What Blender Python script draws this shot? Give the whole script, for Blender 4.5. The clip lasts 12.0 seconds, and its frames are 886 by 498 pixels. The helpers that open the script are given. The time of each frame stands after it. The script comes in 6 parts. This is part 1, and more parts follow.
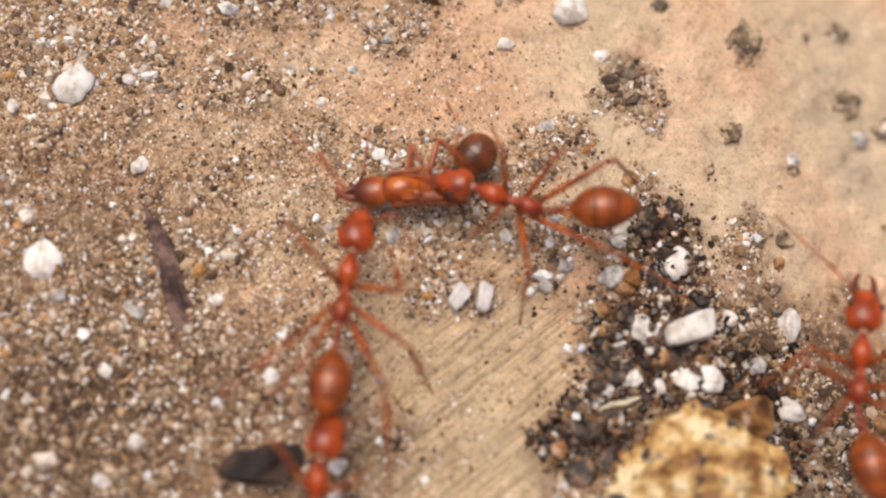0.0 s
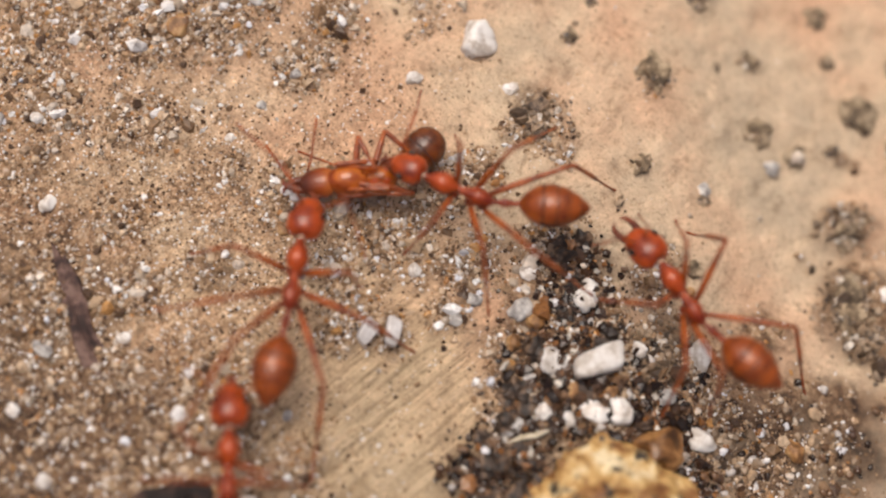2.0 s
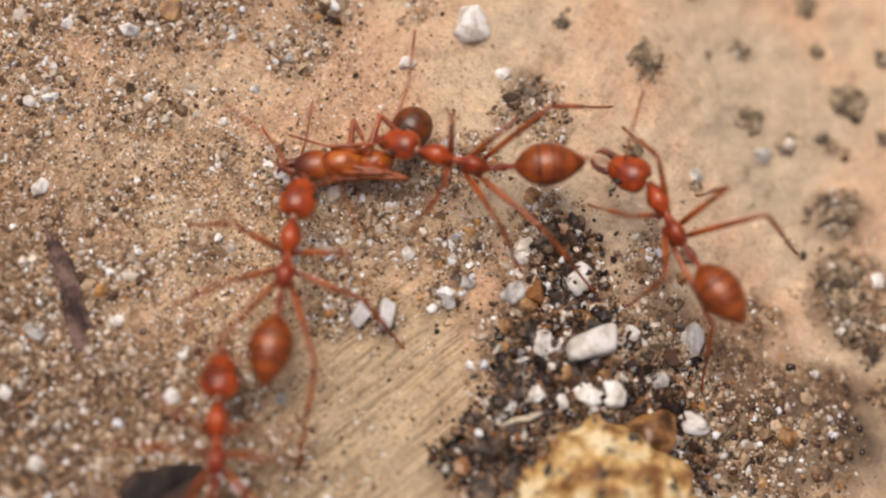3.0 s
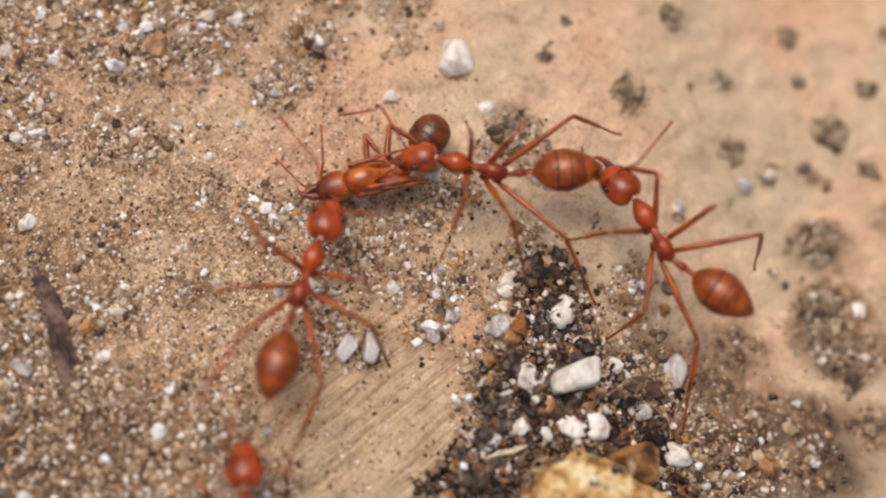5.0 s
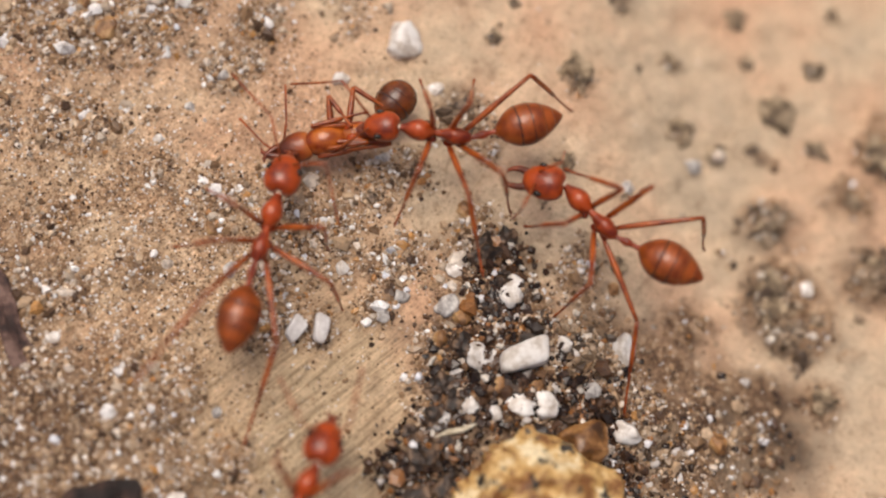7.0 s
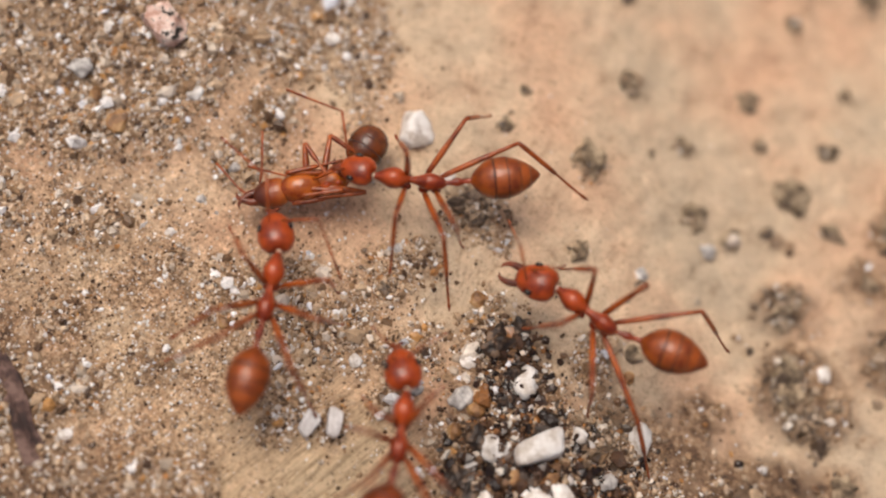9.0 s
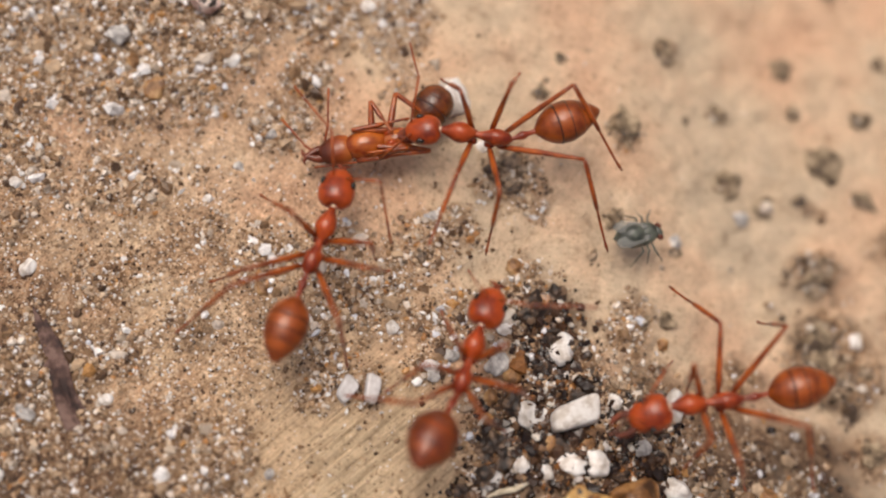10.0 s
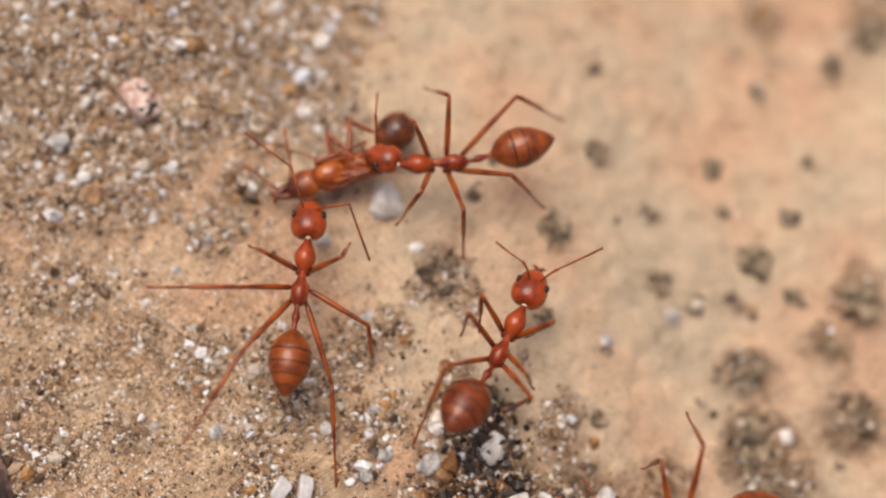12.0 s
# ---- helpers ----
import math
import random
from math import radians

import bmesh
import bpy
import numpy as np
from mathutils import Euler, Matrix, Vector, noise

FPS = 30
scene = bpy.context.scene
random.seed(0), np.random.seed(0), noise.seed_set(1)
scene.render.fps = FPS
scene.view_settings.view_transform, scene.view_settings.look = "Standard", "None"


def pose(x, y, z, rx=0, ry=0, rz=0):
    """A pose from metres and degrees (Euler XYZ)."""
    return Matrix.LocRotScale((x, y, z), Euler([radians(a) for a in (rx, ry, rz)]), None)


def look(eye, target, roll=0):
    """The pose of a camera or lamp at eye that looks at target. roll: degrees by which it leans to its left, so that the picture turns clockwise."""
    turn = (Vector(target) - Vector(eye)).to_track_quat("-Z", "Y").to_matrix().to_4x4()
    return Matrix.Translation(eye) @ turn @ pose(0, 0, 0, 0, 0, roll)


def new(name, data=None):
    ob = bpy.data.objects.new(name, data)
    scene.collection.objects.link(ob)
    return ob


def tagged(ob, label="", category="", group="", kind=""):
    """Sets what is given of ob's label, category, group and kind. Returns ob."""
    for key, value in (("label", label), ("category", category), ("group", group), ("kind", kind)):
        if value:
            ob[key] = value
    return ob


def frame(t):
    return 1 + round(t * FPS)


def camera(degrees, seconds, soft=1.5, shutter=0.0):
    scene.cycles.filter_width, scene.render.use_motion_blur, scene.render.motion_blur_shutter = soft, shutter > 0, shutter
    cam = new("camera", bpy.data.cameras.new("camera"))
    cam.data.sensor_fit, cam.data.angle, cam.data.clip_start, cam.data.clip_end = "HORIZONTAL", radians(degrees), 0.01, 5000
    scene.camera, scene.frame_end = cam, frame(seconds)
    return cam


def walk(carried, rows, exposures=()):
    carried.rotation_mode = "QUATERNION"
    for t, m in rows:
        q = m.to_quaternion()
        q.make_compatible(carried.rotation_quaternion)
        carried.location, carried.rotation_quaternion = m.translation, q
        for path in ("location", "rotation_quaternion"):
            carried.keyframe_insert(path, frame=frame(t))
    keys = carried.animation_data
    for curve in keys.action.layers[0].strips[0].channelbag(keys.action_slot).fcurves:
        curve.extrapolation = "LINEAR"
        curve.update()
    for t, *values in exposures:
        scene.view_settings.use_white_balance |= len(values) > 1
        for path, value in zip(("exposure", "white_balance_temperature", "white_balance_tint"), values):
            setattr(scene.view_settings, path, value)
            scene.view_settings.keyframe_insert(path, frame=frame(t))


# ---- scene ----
MM = 0.001
cam = camera(30, 12.0, soft=2.2)

# the camera's path in millimetres: seconds, eye, target, roll
PATH = [
    (0, (-1.62, -15.50, 53.60), (-2.51, -10.92, 34.16), 10.6),
    (0.5, (-0.37, -15.50, 53.40), (-1.50, -11.01, 33.94), 7.4),
    (1, (-0.29, -14.52, 53.49), (-1.23, -10.11, 34.00), 9.4),
    (1.5, (0.99, -14.75, 53.41), (-0.02, -9.93, 34.03), 9.4),
    (2, (0.53, -13.95, 53.89), (-0.26, -9.16, 34.48), 11.5),
    (2.5, (0.70, -15.19, 53.59), (0.01, -10.06, 34.27), 13.2),
    (2.7, (0.69, -15.37, 53.54), (-0.00, -10.24, 34.22), 13.2),
    (4.3, (0.10, -14.64, 54.08), (-0.38, -9.61, 34.72), 15.2),
    (4.5, (0.22, -14.64, 54.08), (-0.26, -9.61, 34.72), 15.2),
    (5, (0.38, -14.15, 54.36), (-0.17, -9.05, 35.03), 14.4),
    (5.5, (0.89, -14.45, 54.49), (0.30, -9.10, 35.23), 14.2),
    (6, (1.96, -15.37, 54.16), (1.37, -9.87, 34.94), 14.1),
    (6.5, (1.45, -14.86, 54.42), (1.19, -9.54, 35.15), 17.4),
    (6.7, (1.42, -14.77, 54.44), (1.16, -9.45, 35.17), 17.4),
    (8.3, (0.96, -13.25, 54.32), (0.70, -8.48, 34.89), 16.6),
    (8.5, (0.58, -12.04, 54.62), (0.32, -7.27, 35.19), 16.6),
    (9, (0.99, -12.86, 54.69), (0.36, -7.28, 35.50), 13.3),
    (9.5, (0.64, -13.99, 54.51), (0.04, -8.48, 35.30), 13.5),
    (10, (-0.28, -13.09, 55.00), (-0.74, -7.96, 35.67), 14.7),
    (10.5, (-0.48, -12.25, 55.52), (-1.12, -6.74, 36.31), 13.2),
    (11, (0.45, -13.11, 55.23), (-0.49, -7.18, 36.16), 10.8),
    (11.5, (0.89, -12.04, 55.72), (0.10, -6.47, 36.52), 11.7),
    (12, (1.75, -11.37, 56.58), (0.96, -5.56, 37.45), 11.7),
]
walk(cam, [(t, look(Vector(e) * MM, Vector(g) * MM, r)) for t, e, g, r in PATH],
     ((0, -0.2), (1, -0.28), (2.5, -0.37), (5, -0.4), (9, -0.4), (12, -0.38)))
cam.data.dof.use_dof = True
cam.data.dof.focus_distance = 0.0560
cam.data.dof.aperture_fstop = 18

# ---- light: bright shade under an open sky, with a broad soft sun ----
world = bpy.data.worlds.new("sky")
scene.world = world
world.use_nodes = True
wn = world.node_tree
sky = wn.nodes.new("ShaderNodeTexSky")
sky.sky_type, sky.sun_disc = "NISHITA", False
sky.sun_elevation, sky.sun_rotation = radians(71), radians(-52)
sky.air_density, sky.dust_density, sky.ozone_density = 0.7, 9.0, 0.3
wn.links.new(sky.outputs[0], wn.nodes["Background"].inputs[0])
wn.nodes["Background"].inputs[1].default_value = 0.14
sun = new("sun", bpy.data.lights.new("sun", "SUN"))
sun.data.energy, sun.data.angle, sun.data.color = 1.7, radians(36), (1.0, 0.945, 0.875)
sun.matrix_world = look((-0.26, 0.2, 0.95), (0, 0, 0))


# ---- materials ----
def nodes_of(name, rough=0.6):
    m = bpy.data.materials.new(name)
    m.use_nodes = True
    nt = m.node_tree
    b = nt.nodes["Principled BSDF"]
    b.inputs["Roughness"].default_value = rough
    return m, nt, b


def add(nt, kind, **values):
    n = nt.nodes.new(kind)
    for k, v in values.items():
        n.inputs[k].default_value = v
    return n


def ramp(nt, stops, interpolation="LINEAR"):
    n = nt.nodes.new("ShaderNodeValToRGB")
    cr = n.color_ramp
    cr.interpolation = interpolation
    while len(cr.elements) < len(stops):
        cr.elements.new(0.5)
    for e, (p, c) in zip(cr.elements, stops):
        e.position, e.color = p, (*c, 1)
    return n


def noise_of(nt, coords, scale, detail=4, rough=0.55):
    n = add(nt, "ShaderNodeTexNoise", Scale=scale, Detail=detail, Roughness=rough)
    nt.links.new(coords, n.inputs["Vector"])
    return n


def mix(nt, fac, a, b, blend="MIX"):
    n = nt.nodes.new("ShaderNodeMix")
    n.data_type, n.blend_type = "RGBA", blend
    for s, v in ((0, fac), (6, a), (7, b)):
        if isinstance(v, (int, float)):
            n.inputs[s].default_value = v
        elif isinstance(v, tuple):
            n.inputs[s].default_value = (*v, 1)
        else:
            nt.links.new(v, n.inputs[s])
    return n.outputs[2]


def bump_of(nt, b, height, strength, distance):
    n = add(nt, "ShaderNodeBump", Strength=strength, Distance=distance)
    nt.links.new(height, n.inputs["Height"])
    nt.links.new(n.outputs[0], b.inputs["Normal"])


def clay_material():
    m, nt, b = nodes_of("dusty_clay", 0.85)
    co = nt.nodes.new("ShaderNodeTexCoord").outputs["Object"]

    def layer(n, stops):
        r = ramp(nt, stops)
        nt.links.new(n.outputs[0], r.inputs[0])
        return r.outputs[0]

    def attribute(name):
        a = nt.nodes.new("ShaderNodeAttribute")
        a.attribute_name = name
        return a.outputs["Fac"]

    # pale clay: cream, rose and grey-green washes, softly mottled
    big = noise_of(nt, co, 150, 5)
    col = layer(big, [(0.36, (0.56, 0.45, 0.32)), (0.45, (0.65, 0.50, 0.345)), (0.54, (0.67, 0.465, 0.31)), (0.64, (0.67, 0.425, 0.275))])
    mid = noise_of(nt, co, 800, 6, 0.7)
    col = mix(nt, 1.0, col, layer(mid, [(0.32, (0.66, 0.61, 0.57)), (0.43, (0.92, 0.9, 0.88)), (0.54, (1.0, 0.98, 0.96)), (0.66, (1.12, 1.1, 1.08))]), "MULTIPLY")
    mottle = noise_of(nt, co, 3600, 4, 0.7)
    col = mix(nt, 0.8, col, layer(mottle, [(0.32, (0.68, 0.62, 0.56)), (0.45, (1, 1, 1)), (0.58, (1, 1, 1)), (0.7, (1.16, 1.15, 1.14))]), "MULTIPLY")
    # fine fibres running one way across the worn surface, in broad and hair-thin strands
    bare = attribute("worn")
    strands = []
    for along, across, detail in ((420, 12500, 5), (260, 3600, 3)):
        turn = add(nt, "ShaderNodeMapping", Rotation=(0, 0, radians(60)), Scale=(1 / along, 1 / across, 1 / 1000))
        turn.vector_type = "TEXTURE"
        bend = mix(nt, 0.00012, co, mid.outputs["Color"], "ADD")
        nt.links.new(bend, turn.inputs[0])
        strands.append(noise_of(nt, turn.outputs[0], 1.0, detail, 0.6))
    hair, strand = strands
    lines = mix(nt, 1.0, layer(hair, [(0.33, (0.58, 0.53, 0.45)), (0.44, (0.9, 0.89, 0.86)), (0.54, (1.0, 1.0, 0.98)), (0.66, (1.14, 1.13, 1.1))]),
                layer(strand, [(0.36, (0.7, 0.67, 0.62)), (0.48, (1.0, 1.0, 0.98)), (0.64, (1.1, 1.08, 1.05))]), "MULTIPLY")
    grey = ramp(nt, [(0.4, (0, 0, 0)), (1.0, (0.7, 0.7, 0.7))])
    nt.links.new(bare, grey.inputs[0])
    col = mix(nt, grey.outputs[0], col, mix(nt, mid.outputs[0], (0.40, 0.30, 0.185), (0.72, 0.56, 0.38)))
    # the crust on the brown side: buff clay, pitted and flecked
    grain = noise_of(nt, co, 2400, 7, 0.75)
    wash = noise_of(nt, co, 260, 4, 0.6)
    crust = mix(nt, layer(wash, [(0.4, (0, 0, 0)), (0.6, (1, 1, 1))]), layer(grain, [(0.37, (0.08, 0.037, 0.017)), (0.44, (0.32, 0.19, 0.10)), (0.51, (0.54, 0.375, 0.23)), (0.61, (0.77, 0.60, 0.43))]),
                layer(grain, [(0.38, (0.09, 0.036, 0.016)), (0.45, (0.31, 0.155, 0.076)), (0.53, (0.52, 0.31, 0.178)), (0.63, (0.74, 0.54, 0.38))]))
    # fine flecks that paint dark hollows and bright glints into the crust
    fleck = noise_of(nt, co, 7000, 3, 0.7)
    crust = mix(nt, 1.0, crust, layer(fleck, [(0.37, (0.34, 0.27, 0.22)), (0.46, (0.88, 0.86, 0.84)), (0.56, (1, 1, 1)), (0.65, (1.4, 1.38, 1.36))]), "MULTIPLY")
    col = mix(nt, attribute("silt"), col, crust)
    soft = mix(nt, bare, (1.0, 1.0, 1.0), lines)
    col = mix(nt, 1.0, col, soft, "MULTIPLY")
    # dark and pale specks
    col = mix(nt, 0.55, col, layer(fleck, [(0.34, (0.4, 0.33, 0.27)), (0.43, (0.95, 0.94, 0.93)), (0.6, (1, 1, 1)), (0.69, (1.3, 1.28, 1.26))]), "MULTIPLY")
    speck = noise_of(nt, co, 9500, 2, 0.6)
    col = mix(nt, 0.8, col, layer(speck, [(0.27, (0.38, 0.3, 0.25)), (0.36, (1, 1, 1)), (0.66, (1, 1, 1)), (0.74, (1.3, 1.28, 1.25))]), "MULTIPLY")
    # brown soil that fills the sandy hollows; its dark end paints the shaded gaps
    crumb = layer(grain, [(0.37, (0.04, 0.018, 0.009)), (0.46, (0.17, 0.092, 0.047)), (0.55, (0.38, 0.235, 0.132)), (0.66, (0.61, 0.45, 0.305))])
    edge = ramp(nt, [(0.1, (0, 0, 0)), (0.8, (0.95, 0.95, 0.95))])
    nt.links.new(attribute("soil"), edge.inputs[0])
    col = mix(nt, edge.outputs[0], col, crumb)
    # darkened beds: the soil colour multiplied down, shade beneath the rock included
    col = mix(nt, attribute("darkened"), col, mix(nt, 1.0, crumb, (0.2, 0.15, 0.115), "MULTIPLY"))
    nt.links.new(col, b.inputs["Base Color"])
    fine = noise_of(nt, co, 5200, 4, 0.7)
    bump_of(nt, b, mix(nt, bare, fine.outputs[0], hair.outputs[0]), 0.8, 0.00018)
    return m


def grain_material(name, stops, rough=0.35, scale=6000, single=False):
    """Grains of many colours: by island in a joined mesh, by object where each is single."""
    m, nt, b = nodes_of(name, rough)
    r = ramp(nt, stops, "CONSTANT")
    nt.links.new(nt.nodes.new("ShaderNodeObjectInfo").outputs["Random"] if single else nt.nodes.new("ShaderNodeNewGeometry").outputs["Random Per Island"], r.inputs[0])
    co = nt.nodes.new("ShaderNodeTexCoord").outputs["Object"]
    n = noise_of(nt, co, scale, 4, 0.65)
    t = ramp(nt, [(0.3, (0.5, 0.47, 0.44)), (0.5, (0.95, 0.95, 0.95)), (0.7, (1.25, 1.22, 1.18))])
    nt.links.new(n.outputs[0], t.inputs[0])
    nt.links.new(mix(nt, 1.0, r.outputs[0], t.outputs[0], "MULTIPLY"), b.inputs["Base Color"])
    bump_of(nt, b, n.outputs[0], 0.5, 0.00006)
    return m


def stone_material(name, low, mid, high, scale=1800, rough=0.6, spots=0.0, clear=0.0, sparse=0.55):
    m, nt, b = nodes_of(name, rough)
    co = nt.nodes.new("ShaderNodeTexCoord").outputs["Object"]
    n = noise_of(nt, co, scale, 6, 0.65)
    r = ramp(nt, [(0.4, low), (0.5, mid), (0.6, high)])
    nt.links.new(n.outputs[0], r.inputs[0])
    col = r.outputs[0]
    # flat dark speckles; on the tan rock they paint its shaded holes
    if spots:
        p = noise_of(nt, co, spots, 4, 0.65)
        q = ramp(nt, [(sparse, (0, 0, 0)), (sparse + 0.06, (1, 1, 1))])
        nt.links.new(p.outputs[0], q.inputs[0])
        col = mix(nt, q.outputs[0], col, (0.035, 0.028, 0.022))
    info = nt.nodes.new("ShaderNodeObjectInfo")
    vary = ramp(nt, [(0.0, (0.78, 0.76, 0.74)), (1.0, (1.08, 1.05, 1.02))])
    nt.links.new(info.outputs["Random"], vary.inputs[0])
    nt.links.new(mix(nt, 1.0, col, vary.outputs[0], "MULTIPLY"), b.inputs["Base Color"])
    b.inputs["Transmission Weight"].default_value = clear
    bump_of(nt, b, n.outputs[0], 0.6, 0.00015)
    return m


def chitin_material(name, low, high, rough=0.3, sss=0.25):
    m, nt, b = nodes_of(name, rough)
    co = nt.nodes.new("ShaderNodeTexCoord").outputs["Object"]
    n = noise_of(nt, co, 1400, 4)
    r = ramp(nt, [(0.4, low), (0.6, high)])
    nt.links.new(n.outputs[0], r.inputs[0])
    nt.links.new(r.outputs[0], b.inputs["Base Color"])
    b.inputs["Subsurface Weight"].default_value = sss
    b.inputs["Subsurface Radius"].default_value = (1.0, 0.3, 0.1)
    b.inputs["Subsurface Scale"].default_value = 0.00025
    b.inputs["Specular IOR Level"].default_value = 0.34
    b.inputs["Coat Weight"].default_value, b.inputs["Coat Roughness"].default_value = 0.35, 0.07
    f = noise_of(nt, co, 9000, 4)
    bump_of(nt, b, f.outputs[0], 0.5, 0.00004)
    return m


CLAY = clay_material()
SAND = grain_material("mixed_sand", [(0.0, (0.15, 0.088, 0.046)), (0.14, (0.27, 0.165, 0.088)), (0.32, (0.43, 0.28, 0.16)), (0.50, (0.38, 0.275, 0.185)),
                                     (0.64, (0.56, 0.41, 0.27)), (0.79, (0.09, 0.052, 0.031)), (0.84, (0.42, 0.20, 0.07)), (0.88, (0.66, 0.57, 0.48)), (0.95, (0.84, 0.83, 0.82))], 0.24)
# x, y, radius, strength of ground darkening, in part painted shade by the rock
DARK_BEDS = [(4.0, -3.2, 2.6, 1.0), (2.9, -6.3, 1.6, 1.0), (7.2, -3.6, 1.9, 1.0), (2.6, 0.4, 1.3, 0.9), (3.1, -0.8, 1.3, 0.9), (8.8, -5.6, 1.8, 0.8),
             (2.0, -7.4, 1.1, 1.0), (6.3, -1.4, 1.6, 0.7), (10.6, -7.0, 2.3, 0.75), (9.6, -3.4, 1.3, 0.5), (-13.0, -12.5, 5.5, 0.9), (-15.0, -7.0, 4.0, 0.5), (-9.0, -10.3, 2.8, 0.7), (-6.6, -9.4, 2.2, 0.5), (-6.0, -12.5, 3.2, 0.65), (-11.0, -9.0, 3.0, 0.4),
             (11.0, -2.6, 2.8, 0.8), (14.2, -1.6, 2.4, 0.8), (12.3, 3.2, 1.2, 0.8), (13.2, 2.2, 1.0, 0.7), (11.5, 5.8, 1.0, 0.6), (-0.4, 5.0, 0.9, 0.8), (15.6, 5.6, 1.2, 0.6)]
CRUMB = grain_material("brown_crumbs", [(0.0, (0.07, 0.044, 0.026)), (0.2, (0.16, 0.105, 0.062)), (0.45, (0.29, 0.2, 0.125)), (0.7, (0.38, 0.28, 0.19)), (0.92, (0.58, 0.51, 0.43))], 0.3)
GRIT = grain_material("dark_grit_grains", [(0.0, (0.018, 0.009, 0.005)), (0.25, (0.04, 0.02, 0.011)), (0.5, (0.08, 0.04, 0.02)), (0.76, (0.17, 0.095, 0.05)), (0.88, (0.24, 0.10, 0.03)), (0.965, (0.6, 0.55, 0.48))], 0.18)
PEA = grain_material("heap_gravel_grains", [(0.0, (0.03, 0.016, 0.01)), (0.24, (0.08, 0.04, 0.022)), (0.44, (0.16, 0.085, 0.042)), (0.58, (0.30, 0.13, 0.04)), (0.66, (0.38, 0.27, 0.17)), (0.78, (0.52, 0.47, 0.43)), (0.9, (0.76, 0.74, 0.75))], 0.25, 0.9, True)
# the white share of these specks stands in for glints
DUST = grain_material("fine_dust", [(0.0, (0.07, 0.038, 0.022)), (0.2, (0.26, 0.155, 0.085)), (0.42, (0.46, 0.30, 0.18)), (0.62, (0.62, 0.47, 0.33)), (0.82, (0.86, 0.84, 0.81))], 0.1)
QUARTZ = grain_material("quartz_grains", [(0.0, (0.09, 0.052, 0.03)), (0.12, (0.26, 0.16, 0.088)), (0.33, (0.44, 0.31, 0.195)), (0.5, (0.46, 0.37, 0.28)), (0.64, (0.62, 0.53, 0.44)),
                                          (0.8, (0.82, 0.79, 0.77)), (0.9, (0.50, 0.26, 0.09)), (0.95, (0.68, 0.69, 0.74))], 0.2, 3000)
GRAIN = stone_material("sand_grain", (0.22, 0.15, 0.09), (0.50, 0.41, 0.32), (0.74, 0.70, 0.66), 1400, 0.2)
WHITE_STONE = stone_material("white_quartz", (0.52, 0.46, 0.40), (0.78, 0.75, 0.72), (0.86, 0.85, 0.83), 1300, 0.4, spots=1500, sparse=0.70)
GREY_STONE = stone_material("grey_quartz", (0.27, 0.25, 0.24), (0.48, 0.46, 0.44), (0.68, 0.66, 0.63), 2200, 0.5)
CLEAR_STONE = stone_material("cloudy_crystal", (0.62, 0.59, 0.58), (0.78, 0.76, 0.76), (0.86, 0.85, 0.86), 1500, 0.25, clear=0.06)
BROWN_STONE = stone_material("ochre_stone", (0.14, 0.065, 0.025), (0.34, 0.17, 0.06), (0.5, 0.31, 0.14), 1300, 0.5)
UMBER_STONE = stone_material("wet_brown_stone", (0.05, 0.022, 0.008), (0.17, 0.075, 0.022), (0.34, 0.18, 0.07), 900, 0.3)
DARK_STONE = stone_material("dark_grit", (0.04, 0.025, 0.016), (0.14, 0.092, 0.058), (0.34, 0.245, 0.165), 2600, 0.55)
HUMUS = stone_material("black_humus", (0.012, 0.007, 0.004), (0.05, 0.028, 0.016), (0.20, 0.125, 0.075), 2200, 0.5)
EARTH = stone_material("olive_earth", (0.08, 0.055, 0.033), (0.22, 0.16, 0.098), (0.44, 0.34, 0.225), 1500, 0.8)
TAN_ROCK = stone_material("pitted_limestone", (0.22, 0.09, 0.024), (0.58, 0.37, 0.13), (0.80, 0.68, 0.44), 950, 0.6, spots=1600, sparse=0.55)
PINK_STONE = stone_material("pink_granite", (0.45, 0.26, 0.2), (0.68, 0.5, 0.43), (0.75, 0.65, 0.58), 1500, 0.6, spots=2500)
BLACK_SHARD = stone_material("charred_wood", (0.008, 0.004, 0.003), (0.022, 0.012, 0.009), (0.07, 0.035, 0.024), 900, 0.8)
BARK = stone_material("red_brown_bark", (0.03, 0.015, 0.012), (0.09, 0.046, 0.036), (0.21, 0.13, 0.105), 1500, 0.8)
STRAW = stone_material("pale_straw", (0.5, 0.42, 0.28), (0.72, 0.65, 0.5), (0.8, 0.76, 0.65), 1500, 0.5)
RED = chitin_material("orange_red_chitin", (0.15, 0.016, 0.0025), (0.39, 0.058, 0.007), 0.3, 0.12)
LIMB = chitin_material("amber_limb_chitin", (0.14, 0.021, 0.003), (0.37, 0.080, 0.009), 0.3, 0.12)
BROWN = chitin_material("brown_gaster_chitin", (0.14, 0.024, 0.003), (0.32, 0.070, 0.008), 0.3, 0.12)
BAND = chitin_material("dark_band_chitin", (0.035, 0.008, 0.003), (0.085, 0.019, 0.006), 0.3, 0.0)
UMBER = chitin_material("umber_gaster_chitin", (0.075, 0.019, 0.005), (0.19, 0.048, 0.009), 0.2)
AMBER = chitin_material("pale_amber_belly", (0.20, 0.030, 0.005), (0.46, 0.12, 0.015), 0.12, 0.15)
SIENNA = chitin_material("sienna_gaster_chitin", (0.11, 0.018, 0.004), (0.25, 0.050, 0.008), 0.3, 0.12)
SKIN = chitin_material("pale_neck_skin", (0.55, 0.38, 0.26), (0.72, 0.55, 0.42), 0.3, 0.1)
RUST = chitin_material("rust_brown_chitin", (0.10, 0.02, 0.005), (0.40, 0.11, 0.015), 0.36, 0.1)


